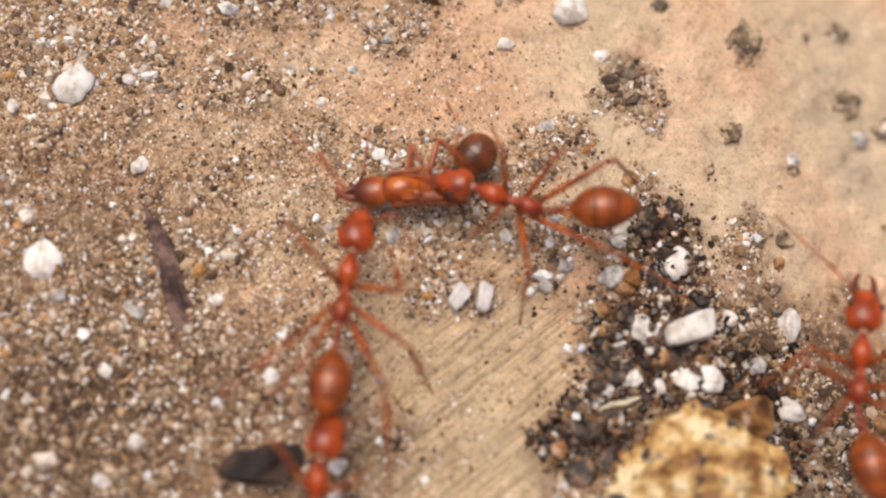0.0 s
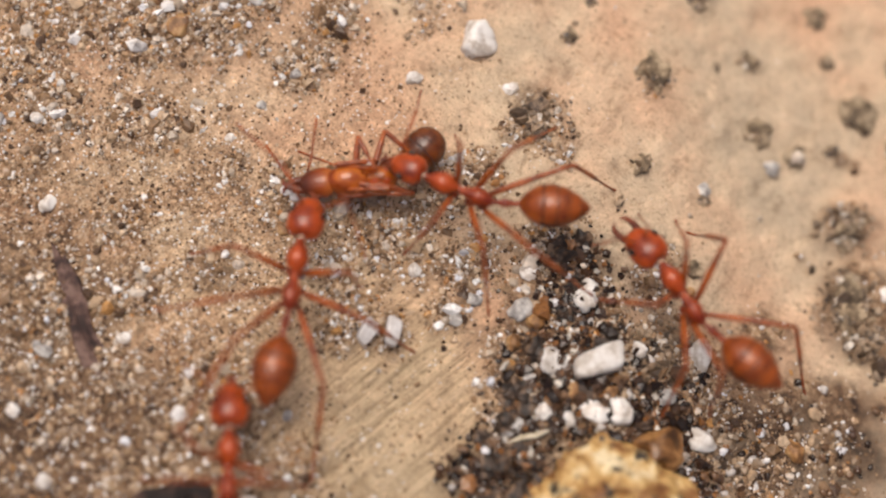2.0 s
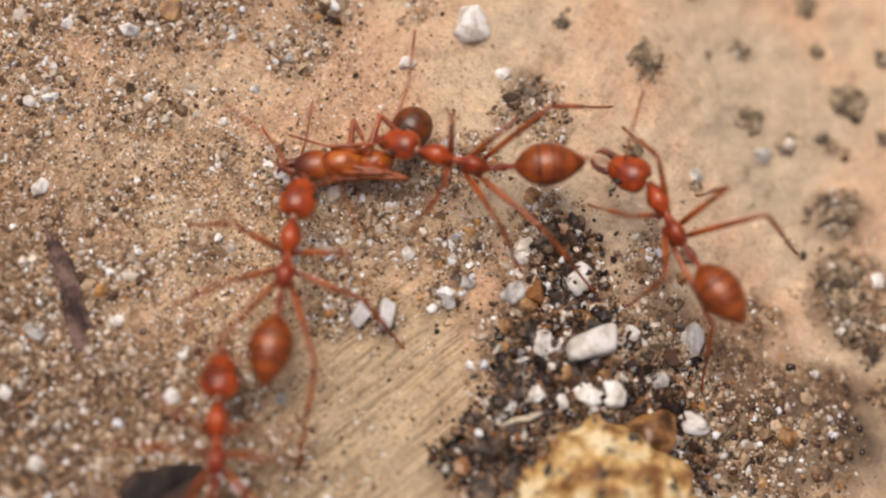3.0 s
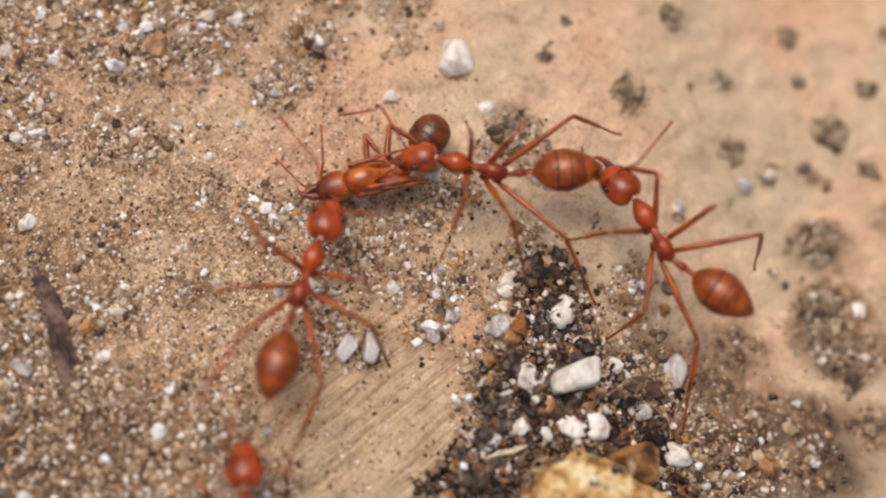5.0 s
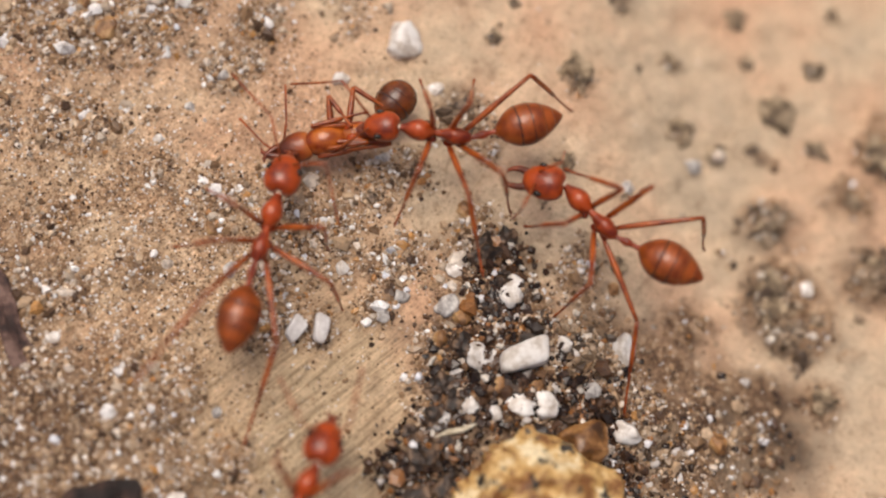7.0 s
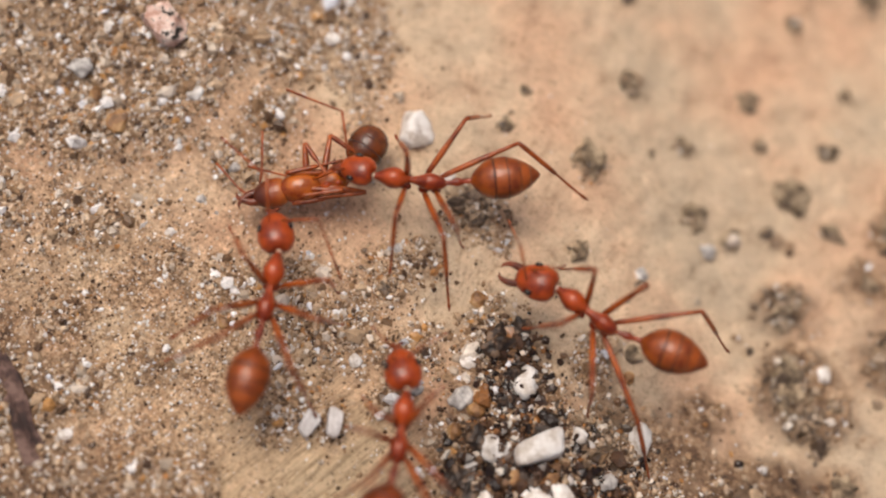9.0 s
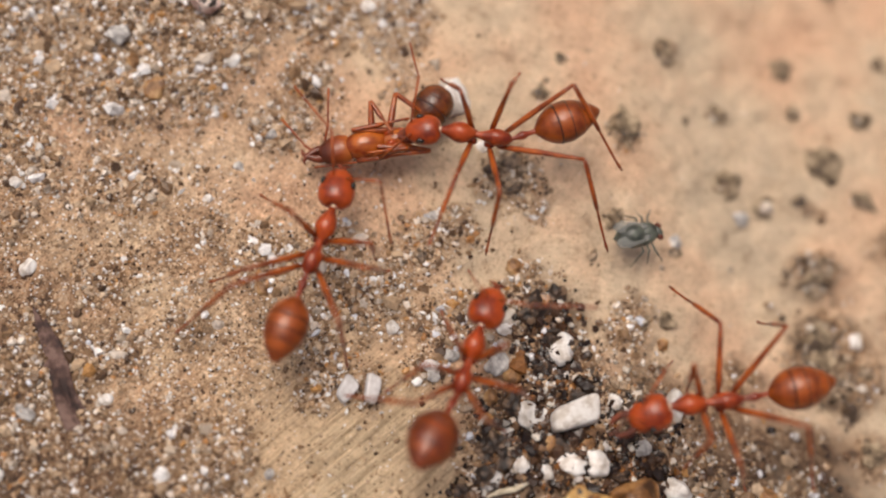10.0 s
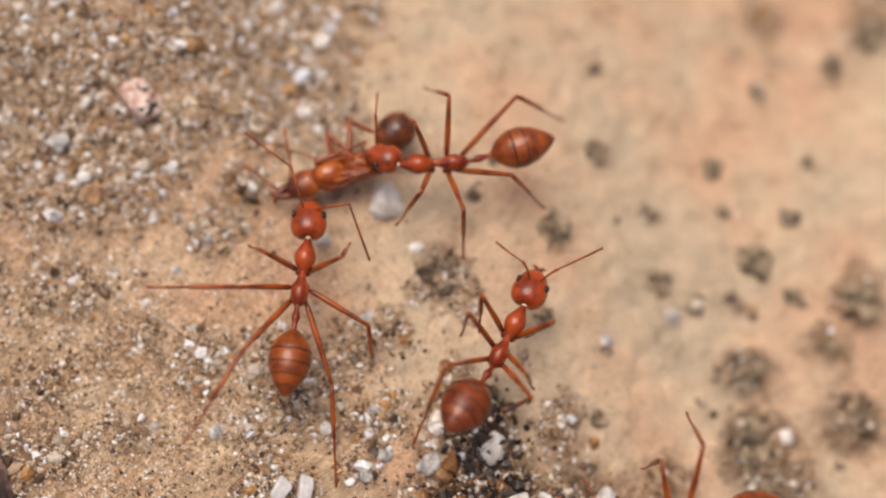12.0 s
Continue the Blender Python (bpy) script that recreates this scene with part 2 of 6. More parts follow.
def face_gradient(m):
    """Amber at the nape, dark round the mouth."""
    nt = m.node_tree
    xyz = nt.nodes.new("ShaderNodeSeparateXYZ")
    nt.links.new(nt.nodes.new("ShaderNodeTexCoord").outputs["Object"], xyz.inputs[0])
    span = nt.nodes.new("ShaderNodeMapRange")
    span.inputs[1].default_value, span.inputs[2].default_value = 0.0, 0.0013
    nt.links.new(xyz.outputs[0], span.inputs[0])
    r = ramp(nt, [(0.1, (0.42, 0.11, 0.014)), (0.34, (0.26, 0.05, 0.008)), (0.72, (0.085, 0.016, 0.005))])
    nt.links.new(span.outputs[0], r.inputs[0])
    nt.links.new(r.outputs[0], nt.nodes["Principled BSDF"].inputs["Base Color"])


face_gradient(RUST)
EYE = chitin_material("black_eye", (0.012, 0.008, 0.006), (0.03, 0.018, 0.012), 0.2, 0.0)
JAW = chitin_material("dark_jaw_chitin", (0.08, 0.016, 0.006), (0.2, 0.04, 0.011), 0.5, 0.1)
FLY_BODY = chitin_material("grey_green_fly_body", (0.035, 0.038, 0.03), (0.12, 0.13, 0.10), 0.45, 0.0)
WING = chitin_material("smoky_wing", (0.2, 0.2, 0.18), (0.32, 0.32, 0.29), 0.3, 0.0)
WING.node_tree.nodes["Principled BSDF"].inputs["Alpha"].default_value = 0.35


# ---- shapes ----
def mesh_of(name, verts, faces, material, smooth=True, scale=MM):
    me = bpy.data.meshes.new(name)
    me.from_pydata((np.asarray(verts, float) * scale).tolist(), [], [tuple(int(i) for i in f) for f in faces])
    me.materials.append(material)
    if smooth:
        me.polygons.foreach_set("use_smooth", np.ones(len(me.polygons), bool))
    me.update()
    return me


def part(name, me, parent, label="", at=None):
    ob = new(name, me)
    ob.parent = parent
    if at is not None:
        ob.matrix_basis = at
    if label:
        ob["label"] = label
    return ob


def lathe(profile, seg=16, wide=1.0, high=1.0, bend=0.0):
    """A closed body of revolution along x: stations of x and radius."""
    verts, faces = [], []
    for x, r in profile:
        for k in range(seg):
            a = 2 * math.pi * k / seg
            verts.append((x, r * wide * math.cos(a), r * high * math.sin(a) + bend * x * x))
    n = len(profile)
    for i in range(n - 1):
        for k in range(seg):
            k2 = (k + 1) % seg
            faces.append((i * seg + k, (i + 1) * seg + k, (i + 1) * seg + k2, i * seg + k2))
    faces.append(tuple(range(seg)))
    faces.append(tuple(range((n - 1) * seg, n * seg))[::-1])
    return verts, faces


def smooth_profile(keys, steps=4):
    """Rounds a coarse profile by cubic blending."""
    xs, rs = [k[0] for k in keys], [k[1] for k in keys]
    out = []
    for i in range(len(keys) - 1):
        for s in range(steps):
            u = s / steps
            r0, r1 = rs[i], rs[i + 1]
            m0 = (rs[i + 1] - rs[max(i - 1, 0)]) / 2
            m1 = (rs[min(i + 2, len(rs) - 1)] - rs[i]) / 2
            r = (2 * u**3 - 3 * u * u + 1) * r0 + (u**3 - 2 * u * u + u) * m0 + (3 * u * u - 2 * u**3) * r1 + (u**3 - u * u) * m1
            out.append((xs[i] + (xs[i + 1] - xs[i]) * u, max(r, 0.004)))
    out.append((xs[-1], max(rs[-1], 0.004)))
    return out


def tube(points, radii, seg=8):
    """A tapered tube through points."""
    pts = [Vector(p) for p in points]
    verts, faces = [], []
    for i, p in enumerate(pts):
        d = (pts[min(i + 1, len(pts) - 1)] - pts[max(i - 1, 0)]).normalized()
        u = d.cross(Vector((0, 0, 1)))
        u = u.normalized() if u.length > 1e-4 else Vector((0, 1, 0))
        v = d.cross(u)
        for k in range(seg):
            a = 2 * math.pi * k / seg
            verts.append(tuple(p + (u * math.cos(a) + v * math.sin(a)) * radii[i]))
    for i in range(len(pts) - 1):
        for k in range(seg):
            k2 = (k + 1) % seg
            faces.append((i * seg + k, i * seg + k2, (i + 1) * seg + k2, (i + 1) * seg + k))
    faces.append(tuple(range(seg))[::-1])
    faces.append(tuple(range((len(pts) - 1) * seg, len(pts) * seg)))
    return verts, faces


def lump(rng, size, level=2, rough=0.22, flat=0.8, cut=0.0, holes=0.0):
    """An uneven stone: a jittered ball with a few flattened faces."""
    bm = bmesh.new()
    bmesh.ops.create_icosphere(bm, subdivisions=level, radius=1)
    planes = [(Vector((rng.uniform(-1, 1), rng.uniform(-1, 1), rng.uniform(-1, 1))).normalized(), rng.uniform(0.55, 0.85)) for _ in range(7)]
    seed = Vector((rng.uniform(0, 50), rng.uniform(0, 50), rng.uniform(0, 50)))
    for v in bm.verts:
        p = v.co.copy()
        for n, d in planes:
            over = p.dot(n) - d
            if over > 0:
                p -= n * over * (0.6 + cut)
        p *= 1 + rough * noise.noise(p * 1.6 + seed) + 0.3 * rough * noise.noise(p * 4.5 + seed)
        if holes:
            p *= 1 - holes * max(0.0, noise.noise(p * 3.2 + seed) - 0.22) - 0.3 * holes * max(0.0, noise.noise(p * 8 + seed) - 0.15)
        v.co = Vector((p.x * size[0], p.y * size[1], p.z * size[2] * flat))
    verts = [tuple(v.co) for v in bm.verts]
    faces = [[v.index for v in f.verts] for f in bm.faces]
    bm.free()
    return verts, faces


# ---- the ground ----
PATCHES_A = [(-3.3, -9.2, 0.9), (-7.7, -9.6, 1.6), (-5.9, -7.6, 1.1), (-8.9, -11.3, 1.8), (-5.4, -10.4, 1.4), (-7.6, -7.4, 1.0), (-19.9, -1.6, 2.4), (-18.0, -1.7, 1.2), (-17.4, 0.3, 1.6), (-18.1, -4.5, 1.0), (-12.3, 0.0, 1.2), (-17.3, -7.7, 1.3), (-15.0, -9.7, 3.0), (-14.4, -12.7, 3.0), (-12.5, -9.9, 2.0), (-13.0, -7.3, 1.8), (-11.1, -8.1, 1.4), (-11.7, -13.5, 2.4), (-9.8, -8.8, 1.0), (-10.6, -5.5, 1.2), (-12.2, -3.6, 1.0), (-3.9, -3.6, 0.9), (-2.4, -3.8, 0.7), (-4.6, -2.7, 0.7), (7.9, -1.2, 1.8), (9.5, -2.6, 1.8), (11.1, -3.9, 1.8), (-4.6, -11.3, 1.2), (3.1, 7.8, 0.4), (7.3, 7.8, 0.3)]
PATCHES_B = [(5.9, -2.1, 1.6), (-17.4, -11.5, 3.0), (-19.8, -6.3, 2.4), (11.9, -6.6, 3.0), (3.4, -9.1, 1.6), (-16.8, 2.9, 2.6), (-13.8, 2.9, 2.2), (-12.4, 4.5, 1.8), (-10.7, 5.7, 1.2), (-12.5, -0.2, 1.1), (-15.9, -0.6, 1.2), (-11.2, -5.8, 1.2), (-9.4, -0.7, 0.6), (-11.4, -10.7, 1.8), (-9.0, -4.1, 0.8), (-3.4, -0.3, 0.8), (-2.2, 1.0, 0.7), (-8.6, 3.4, 0.6), (-5.6, 8.3, 1.0), (-0.5, -2.6, 0.8), (2.1, 0.3, 1.5), (3.1, -0.6, 1.2), (4.3, -1.2, 1.2), (2.2, -2.8, 1.2), (3.3, -4.0, 1.8), (5.0, -3.8, 1.8), (6.9, -2.6, 1.8), (7.7, -0.5, 1.0), (5.6, -1.9, 1.2), (8.4, -3.2, 1.2)]
PATCHES_C = [(2.2, -5.4, 0.8), (9.7, -0.5, 1.2), (11.0, -1.0, 1.2), (9.6, 0.8, 0.8), (10.7, 10.2, 0.4), (11.0, 8.3, 0.3), (12.7, 3.1, 1.4), (13.8, 2.4, 1.2), (12.1, 4.6, 0.4), (15.0, 0.4, 0.8), (13.0, -0.8, 1.2), (11.6, -2.2, 1.2), (13.8, 8.4, 0.4), (10.1, 4.2, 0.2), (-16.9, 8.0, 2.8), (-14.3, 8.0, 2.8), (-12.3, 9.4, 2.4), (-10.3, 10.8, 2.2), (-8.5, 11.8, 1.8), (-6.5, 13.8, 0.9), (-6.4, 11.9, 0.7), (-7.1, 10.4, 1.4), (-14.7, 5.5, 2.2), (-11.8, 5.8, 1.8), (-10.5, 7.3, 1.6), (-12.5, 4.2, 1.2), (-8.7, 8.3, 1.6), (-5.9, 9.4, 1.0), (-13.1, -0.2, 1.0), (-8.3, 5.5, 1.0)]
PATCHES_D = [(14.7, 10.1, 1.1), (8.1, 20.0, 1.2), (12.2, 21.3, 1.2), (14.2, 7.8, 0.8), (12.7, 3.7, 1.6), (15.6, 4.9, 1.2), (8.9, 7.7, 0.3), (10.5, 8.3, 0.3), (3.6, 11.9, 0.3), (10.9, 6.2, 0.8), (5.6, 1.2, 1.0), (-0.1, 4.7, 1.1), (-1.4, 2.4, 0.8), (-2.1, 1.3, 1.1), (-3.3, -0.6, 1.35), (-4.9, -0.1, 1.0), (-7.2, -1.1, 1.2), (-0.5, -0.9, 1.0), (2.8, -1.4, 1.6), (-19.1, 4.5, 3.9), (-13.7, 12.9, 3.9)]
PATCHES = PATCHES_A + PATCHES_B + PATCHES_C + PATCHES_D
WHITE_STONES = [(-3.19, 6.78, 0.74), (-4.74, 4.64, 0.32), (-17.71, -2.25, 0.67), (-16.17, -8.12, 0.71), (-14.57, -3.98, 0.33), (-10.43, -7.23, 0.28), (3.38, -0.37, 0.45), (2.99, -2.95, 0.37), (4.87, -4.03, 0.43), (5.67, -3.74, 0.37), (-4.62, -10.8, 0.33), (-9.78, 0.37, 0.18), (-12.79, -10.75, 0.26), (-10.94, -12.48, 0.3), (-18.51, -0.84, 0.2), (-15.85, 0.03, 0.2), (-19.33, -3.67, 0.26), (-17.31, -6.97, 0.26), (8.66, -3.5, 0.39), (-11.51, -14.06, 0.26), (-16.04, -1.35, 0.24), (-2.28, -1.71, 0.24), (1.25, -0.37, 0.24), (-1.48, 5.54, 0.28), (13.45, 4.07, 0.37), (7.67, -0.78, 0.43)]
WHITE_STONES_MORE = [(-10.73, 5.22, 0.3), (-7.04, 8.97, 0.3), (-7.37, 11.78, 0.35), (-10.13, 11.24, 0.24), (-7.04, 10.58, 0.28), (-14.36, 6.35, 0.22), (3.39, -4.59, 0.26), (4.21, -4.57, 0.26), (5.7, -1.5, 0.24)]
GREY_STONES = [(-12.74, -8.52, 0.33), (2.51, -5.46, 0.39), (1.47, -1.66, 0.47), (-15.22, -9.11, 0.28), (-0.09, -1.91, 0.28), (-5.76, -3.04, 0.28), (7.07, -2.64, 0.33), (-4.43, -7.74, 0.24), (-9.23, 1.85, 0.18), (2.57, -3.8, 0.3), (3.57, -2.91, 0.33), (-0.42, -2.78, 0.28), (-14.78, 4.8, 0.47), (-8.5, 3.25, 0.26), (8.14, 6.84, 0.3), (6.05, 4.93, 0.3), (-2.29, 2.52, 0.24)]
BROWN_STONES = [(-12.88, 3.43, 0.43), (6.71, 1.17, 0.28), (4.11, -3.63, 0.39), (11.91, -2.53, 0.47), (2.07, -1.83, 0.39), (5.18, -3.22, 0.3), (1.62, -2.83, 0.35), (-11.46, 9.49, 0.47), (-13.95, 4.04, 0.32), (-6.9, -1.92, 0.24), (0.93, 1.73, 0.3)]
HEAP_CLODS = [(2.67, -6.76, 0.71), (2.97, -5.95, 0.55), (1.83, -6.08, 0.39), (2.77, -8.12, 0.71), (3.47, -7.36, 0.59), (2.36, -5.43, 0.51), (2.32, -4.25, 0.51), (2.39, -2.81, 0.47), (4.46, -3.61, 0.51), (6.58, -3.94, 0.51), (7.67, -4.69, 0.51), (1.95, 0.79, 0.51), (2.99, 0.16, 0.47), (2.07, -4.53, 0.55), (2.32, -6.83, 0.67), (2.08, 0.48, 0.59), (2.6, 1.32, 0.47), (2.94, -0.25, 0.51), (4.48, -1.74, 0.47), (2.9, -1.31, 0.43), (2.68, -4.67, 0.47)]
DARK_STONES = [(-0.45, 5.21, 0.67), (0.04, 4.43, 0.51), (3.4, 3.12, 0.2), (-0.08, 4.86, 0.39), (-2.21, 0.97, 0.39), (14.04, 1.33, 0.39), (-0.44, 4.5, 0.35)]
EARTH_CLODS = [(3.4, 11.7, 0.48), (0.05, 9.69, 0.3), (-0.2, 8.33, 0.36), (2.95, 8.1, 0.8), (6.15, 10.3, 0.5), (5.06, 9.52, 0.2), (7.33, 7.95, 0.6), (10.58, 10.15, 0.85), (10.08, 8.41, 0.42), (8.84, 7.6, 0.45), (12.4, 9.3, 0.52), (11.33, 12.2, 0.5), (7.95, 13.13, 0.55), (8.9, 11.6, 0.38), (3.67, 4.72, 0.42), (11.5, 6.1, 0.62), (11.61, 5.33, 0.48), (12.16, 3.68, 0.7), (12.5, 2.82, 0.85), (14.14, 3.07, 0.35), (15.19, 0.4, 0.55), (14.8, 9.98, 1), (14.1, 7.85, 0.36), (15.6, 5.7, 0.8), (5.78, 1.61, 0.3), (2.51, 15, 0.26), (8.78, 16.8, 0.42), (3.7, 11.4, 0.3), (12.43, 20.78, 0.87), (11.36, 19.09, 0.59), (11.39, 14.71, 0.32), (6.17, 4.53, 0.28), (6.6, 2.02, 0.39)]


def lattice(x, y, cell, seed):
    """Smooth random heights between -1 and 1, with features of one cell."""
    table = np.random.RandomState(seed).uniform(-1, 1, (64, 64))
    u, v = x / cell, y / cell
    i, j = np.floor(u).astype(int), np.floor(v).astype(int)
    fu, fv = u - i, v - j
    fu, fv = fu * fu * (3 - 2 * fu), fv * fv * (3 - 2 * fv)
    g = lambda a, b: table[a % 64, b % 64]
    return (g(i, j) * (1 - fu) + g(i + 1, j) * fu) * (1 - fv) + (g(i, j + 1) * (1 - fu) + g(i + 1, j + 1) * fu) * fv


def sandiness(x, y):
    """How thickly grains cover the ground there, 0 to 1."""
    s = np.zeros_like(x)
    wob = 1 + 0.25 * lattice(x + 0.7 * y, y - 0.7 * x, 3.1, 16) + 0.35 * lattice(x, y, 1.3, 5) + 0.25 * lattice(x, y, 0.5, 6)
    for px, py, r in PATCHES:
        d = np.hypot(x - px, y - py) / (r * 1.05)
        s = np.maximum(s, np.clip((1.4 - d * wob) * 0.8, 0, 1))
    return s


def graininess(x, y):
    """The brown side of the ground, rough with fine grains; the rest is smooth and pale."""
    s = 0.93 * x + 0.37 * y + 1.6 * lattice(x, y, 3.0, 7) + 0.8 * lattice(x, y, 1.1, 8)
    u = np.clip((-0.5 - s) / 5, 0, 1)
    return u * u * (3 - 2 * u) * (0.8 + 0.3 * lattice(x, y, 1.7, 9)) * np.clip(1.2 - wear(x, y) ** 2, 0, 1) * (1 - 0.72 * np.clip((y + 4) / 6, 0, 1))


def darkening(x, y):
    """Darker ground: humus with painted shade round block and rock, clods, lower left."""
    d = np.zeros_like(x)
    for px, py, r, much in DARK_BEDS:
        d = np.maximum(d, much * np.clip(1.3 - np.hypot(x - px, y - py) / r * (1 + 0.4 * lattice(x, y, 1.0, 15)), 0, 1))
    return d


def wear(x, y):
    """Where the fibres of the surface lie bare."""
    return np.clip(0.6 * np.clip(1 - (0.93 * x + 0.37 * y + 2) / 4, 0.05, 1) * np.clip(0.6 - y / 8, 0.3, 1) + np.exp(-((x + 1.3) ** 2 + (y + 7.2) ** 2) / 15.0), 0, 1)


def height(x, y):
    near = np.exp(-((x / 40) ** 2 + (y / 40) ** 2) ** 2)
    h = 0.22 * lattice(x, y, 4.1, 1) + 0.10 * lattice(x, y, 1.3, 2) + 0.085 * lattice(x, y, 0.5, 3) + 0.045 * lattice(x, y, 0.24, 4)
    fall = np.clip((0.93 * x + 0.37 * y - 3) / 10, 0, 1)
    s = 0.93 * x + 0.37 * y
    a, c = np.clip((y - 3) / 7, 0, 1), np.clip((-3.5 - s) / 5, 0, 1)
    h = h + 1.7 * a * a * (3 - 2 * a) * c * c * (3 - 2 * c)
    return h * near + 0.22 * sandiness(x, y) - 0.12 - 2.6 * fall * fall * (3 - 2 * fall)


def stretch_axis(lo, hi, step, reach):
    """Even steps from lo to hi, then ever wider ones out to the horizon."""
    mid = np.arange(lo, hi, step)
    out = [hi]
    while out[-1] < reach:
        out.append(out[-1] + max(step, (out[-1] - hi) * 0.6))
    low = [2 * lo - (v - hi + lo) for v in out]
    return np.concatenate([low[::-1], mid[1:], out])


def build_ground():
    gx, gy = stretch_axis(-25, 21, 0.15, 4e5), stretch_axis(-19, 26, 0.15, 4e5)
    X, Y = np.meshgrid(gx, gy)
    V = np.stack([X, Y, height(X, Y)], -1).reshape(-1, 3)
    nx, ny = len(gx), len(gy)
    q = np.arange(nx * ny).reshape(ny, nx)
    Fq = np.stack([q[:-1, :-1], q[:-1, 1:], q[1:, 1:], q[1:, :-1]], -1).reshape(-1, 4)
    me = bulk_mesh("ground", V * MM, Fq, CLAY, True)
    for key, values in (("soil", sandiness(X, Y)), ("silt", np.minimum(1.2 * graininess(X, Y), 0.95)), ("darkened", darkening(X, Y)), ("worn", wear(X, Y))):
        layer = me.attributes.new(key, "FLOAT", "POINT")
        layer.data.foreach_set("value", values.ravel().astype(np.float32))
    return tagged(new("ground", me), "dusty tan clay ground with worn fibrous streaks", "ground", kind="structure")


def bulk_mesh(name, V, Fc, material, smooth):
    me = bpy.data.meshes.new(name)
    n, k = Fc.shape
    me.vertices.add(len(V))
    me.vertices.foreach_set("co", V.astype(np.float32).ravel())
    me.loops.add(n * k)
    me.loops.foreach_set("vertex_index", Fc.astype(np.int32).ravel())
    me.polygons.add(n)
    me.polygons.foreach_set("loop_start", np.arange(0, n * k, k, dtype=np.int32))
    me.polygons.foreach_set("use_smooth", np.full(n, smooth))
    me.materials.append(material)
    me.update(calc_edges=True)
    me.validate()
    return me


def ico():
    g = (1 + 5**0.5) / 2
    v = np.array([(-1, g, 0), (1, g, 0), (-1, -g, 0), (1, -g, 0), (0, -1, g), (0, 1, g), (0, -1, -g), (0, 1, -g), (g, 0, -1), (g, 0, 1), (-g, 0, -1), (-g, 0, 1)]) / 1.9
    f = np.array([(0, 11, 5), (0, 5, 1), (0, 1, 7), (0, 7, 10), (0, 10, 11), (1, 5, 9), (5, 11, 4), (11, 10, 2), (10, 7, 6), (7, 1, 8),
                  (3, 9, 4), (3, 4, 2), (3, 2, 6), (3, 6, 8), (3, 8, 9), (4, 9, 5), (2, 4, 11), (6, 2, 10), (8, 6, 7), (9, 8, 1)])
    return v, f


def octa():
    v = np.array([(1, 0, 0), (-1, 0, 0), (0, 1, 0), (0, -1, 0), (0, 0, 1), (0, 0, -1)], float)
    f = np.array([(0, 2, 4), (2, 1, 4), (1, 3, 4), (3, 0, 4), (2, 0, 5), (1, 2, 5), (3, 1, 5), (0, 3, 5)])
    return v, f


def scatter(name, label, count, size, spread, material, base, power, seed, sink=0.25, solid=ico, fine=0.0):
    """Loose grains strewn over the ground, thick where it is sandy."""
    R = np.random.RandomState(seed)
    x, y = R.uniform(-24, 20, count * 14), R.uniform(-18, 25, count * 14)
    keep = R.uniform(0, 1, len(x)) < base + (1 - base) * np.maximum(sandiness(x, y) ** power, fine * graininess(x, y))
    keep &= R.uniform(0, 1, len(x)) > 0.8 * darkening(x, y)
    keep &= R.uniform(0, 1, len(x)) > 0.9 * np.clip((0.93 * x + 0.37 * y - 4) / 3, 0, 1) * np.clip((y + 2.5) / 2, 0, 1)
    x, y = x[keep][:count], y[keep][:count]
    strew(name, label, x, y, size, spread, material, R, sink, solid)


def strew(name, label, x, y, size, spread, material, R, sink, solid):
    n = len(x)
    r = size * np.exp(R.normal(0, spread, n))
    v, f = solid()
    k = len(v)
    P = v[None] * (1 + R.uniform(-0.35, 0.35, (n, k, 1))) * R.uniform(0.6, 1.25, (n, 1, 3))
    a = R.uniform(0, 2 * np.pi, n)
    c, s = np.cos(a)[:, None], np.sin(a)[:, None]
    b = R.uniform(-1, 1, n)
    cb, sb = np.cos(b)[:, None], np.sin(b)[:, None]
    px, pz = P[..., 0] * cb - P[..., 2] * sb, P[..., 0] * sb + P[..., 2] * cb
    P = np.stack([px * c - P[..., 1] * s, px * s + P[..., 1] * c, pz * 0.85], -1) * r[:, None, None]
    z = height(x, y) + r * (0.6 - sink)
    P += np.stack([x, y, z], -1)[:, None]
    Fc = (f[None] + k * np.arange(n)[:, None, None]).reshape(-1, 3)
    me = bulk_mesh(name, P.reshape(-1, 3) * MM, Fc, material, False)
    tagged(new(name, me), label, "sand", kind="stuff")


def grit_heaps(name, label, rows, per, size, seed, material):
    """Grains heaped round the dark clods."""
    R = np.random.RandomState(seed)
    xs, ys = [], []
    for x, y, r in rows:
        n = int(per * r * r) + 6
        d, a = np.abs(R.normal(0, 0.5, n)) * r, R.uniform(0, 2 * np.pi, n)
        xs.append(x + d * np.cos(a)), ys.append(y + d * np.sin(a))
    strew(name, label, np.concatenate(xs), np.concatenate(ys), size, 0.45, material, R, 0.3, ico)


def ground_z(x, y):
    return float(height(np.array([float(x)]), np.array([float(y)]))[0])


def stones(name, rows, material, label, category, group, seed, level=3, rough=0.3, flat=0.75, bed=0.3):
    rng = random.Random(seed)
    for x, y, r in rows:
        size = (r * rng.uniform(0.9, 1.15), r * rng.uniform(0.75, 1.0), r * rng.uniform(0.6, 0.9))
        me = mesh_of(name, *lump(rng, size, level, rough, flat, 0.25), material)
        ob = new(name, me)
        ob.matrix_basis = pose(x * MM, y * MM, (ground_z(x, y) + size[2] * flat * bed) * MM, 0, 0, rng.uniform(0, 360))
        tagged(ob, label, category, group)


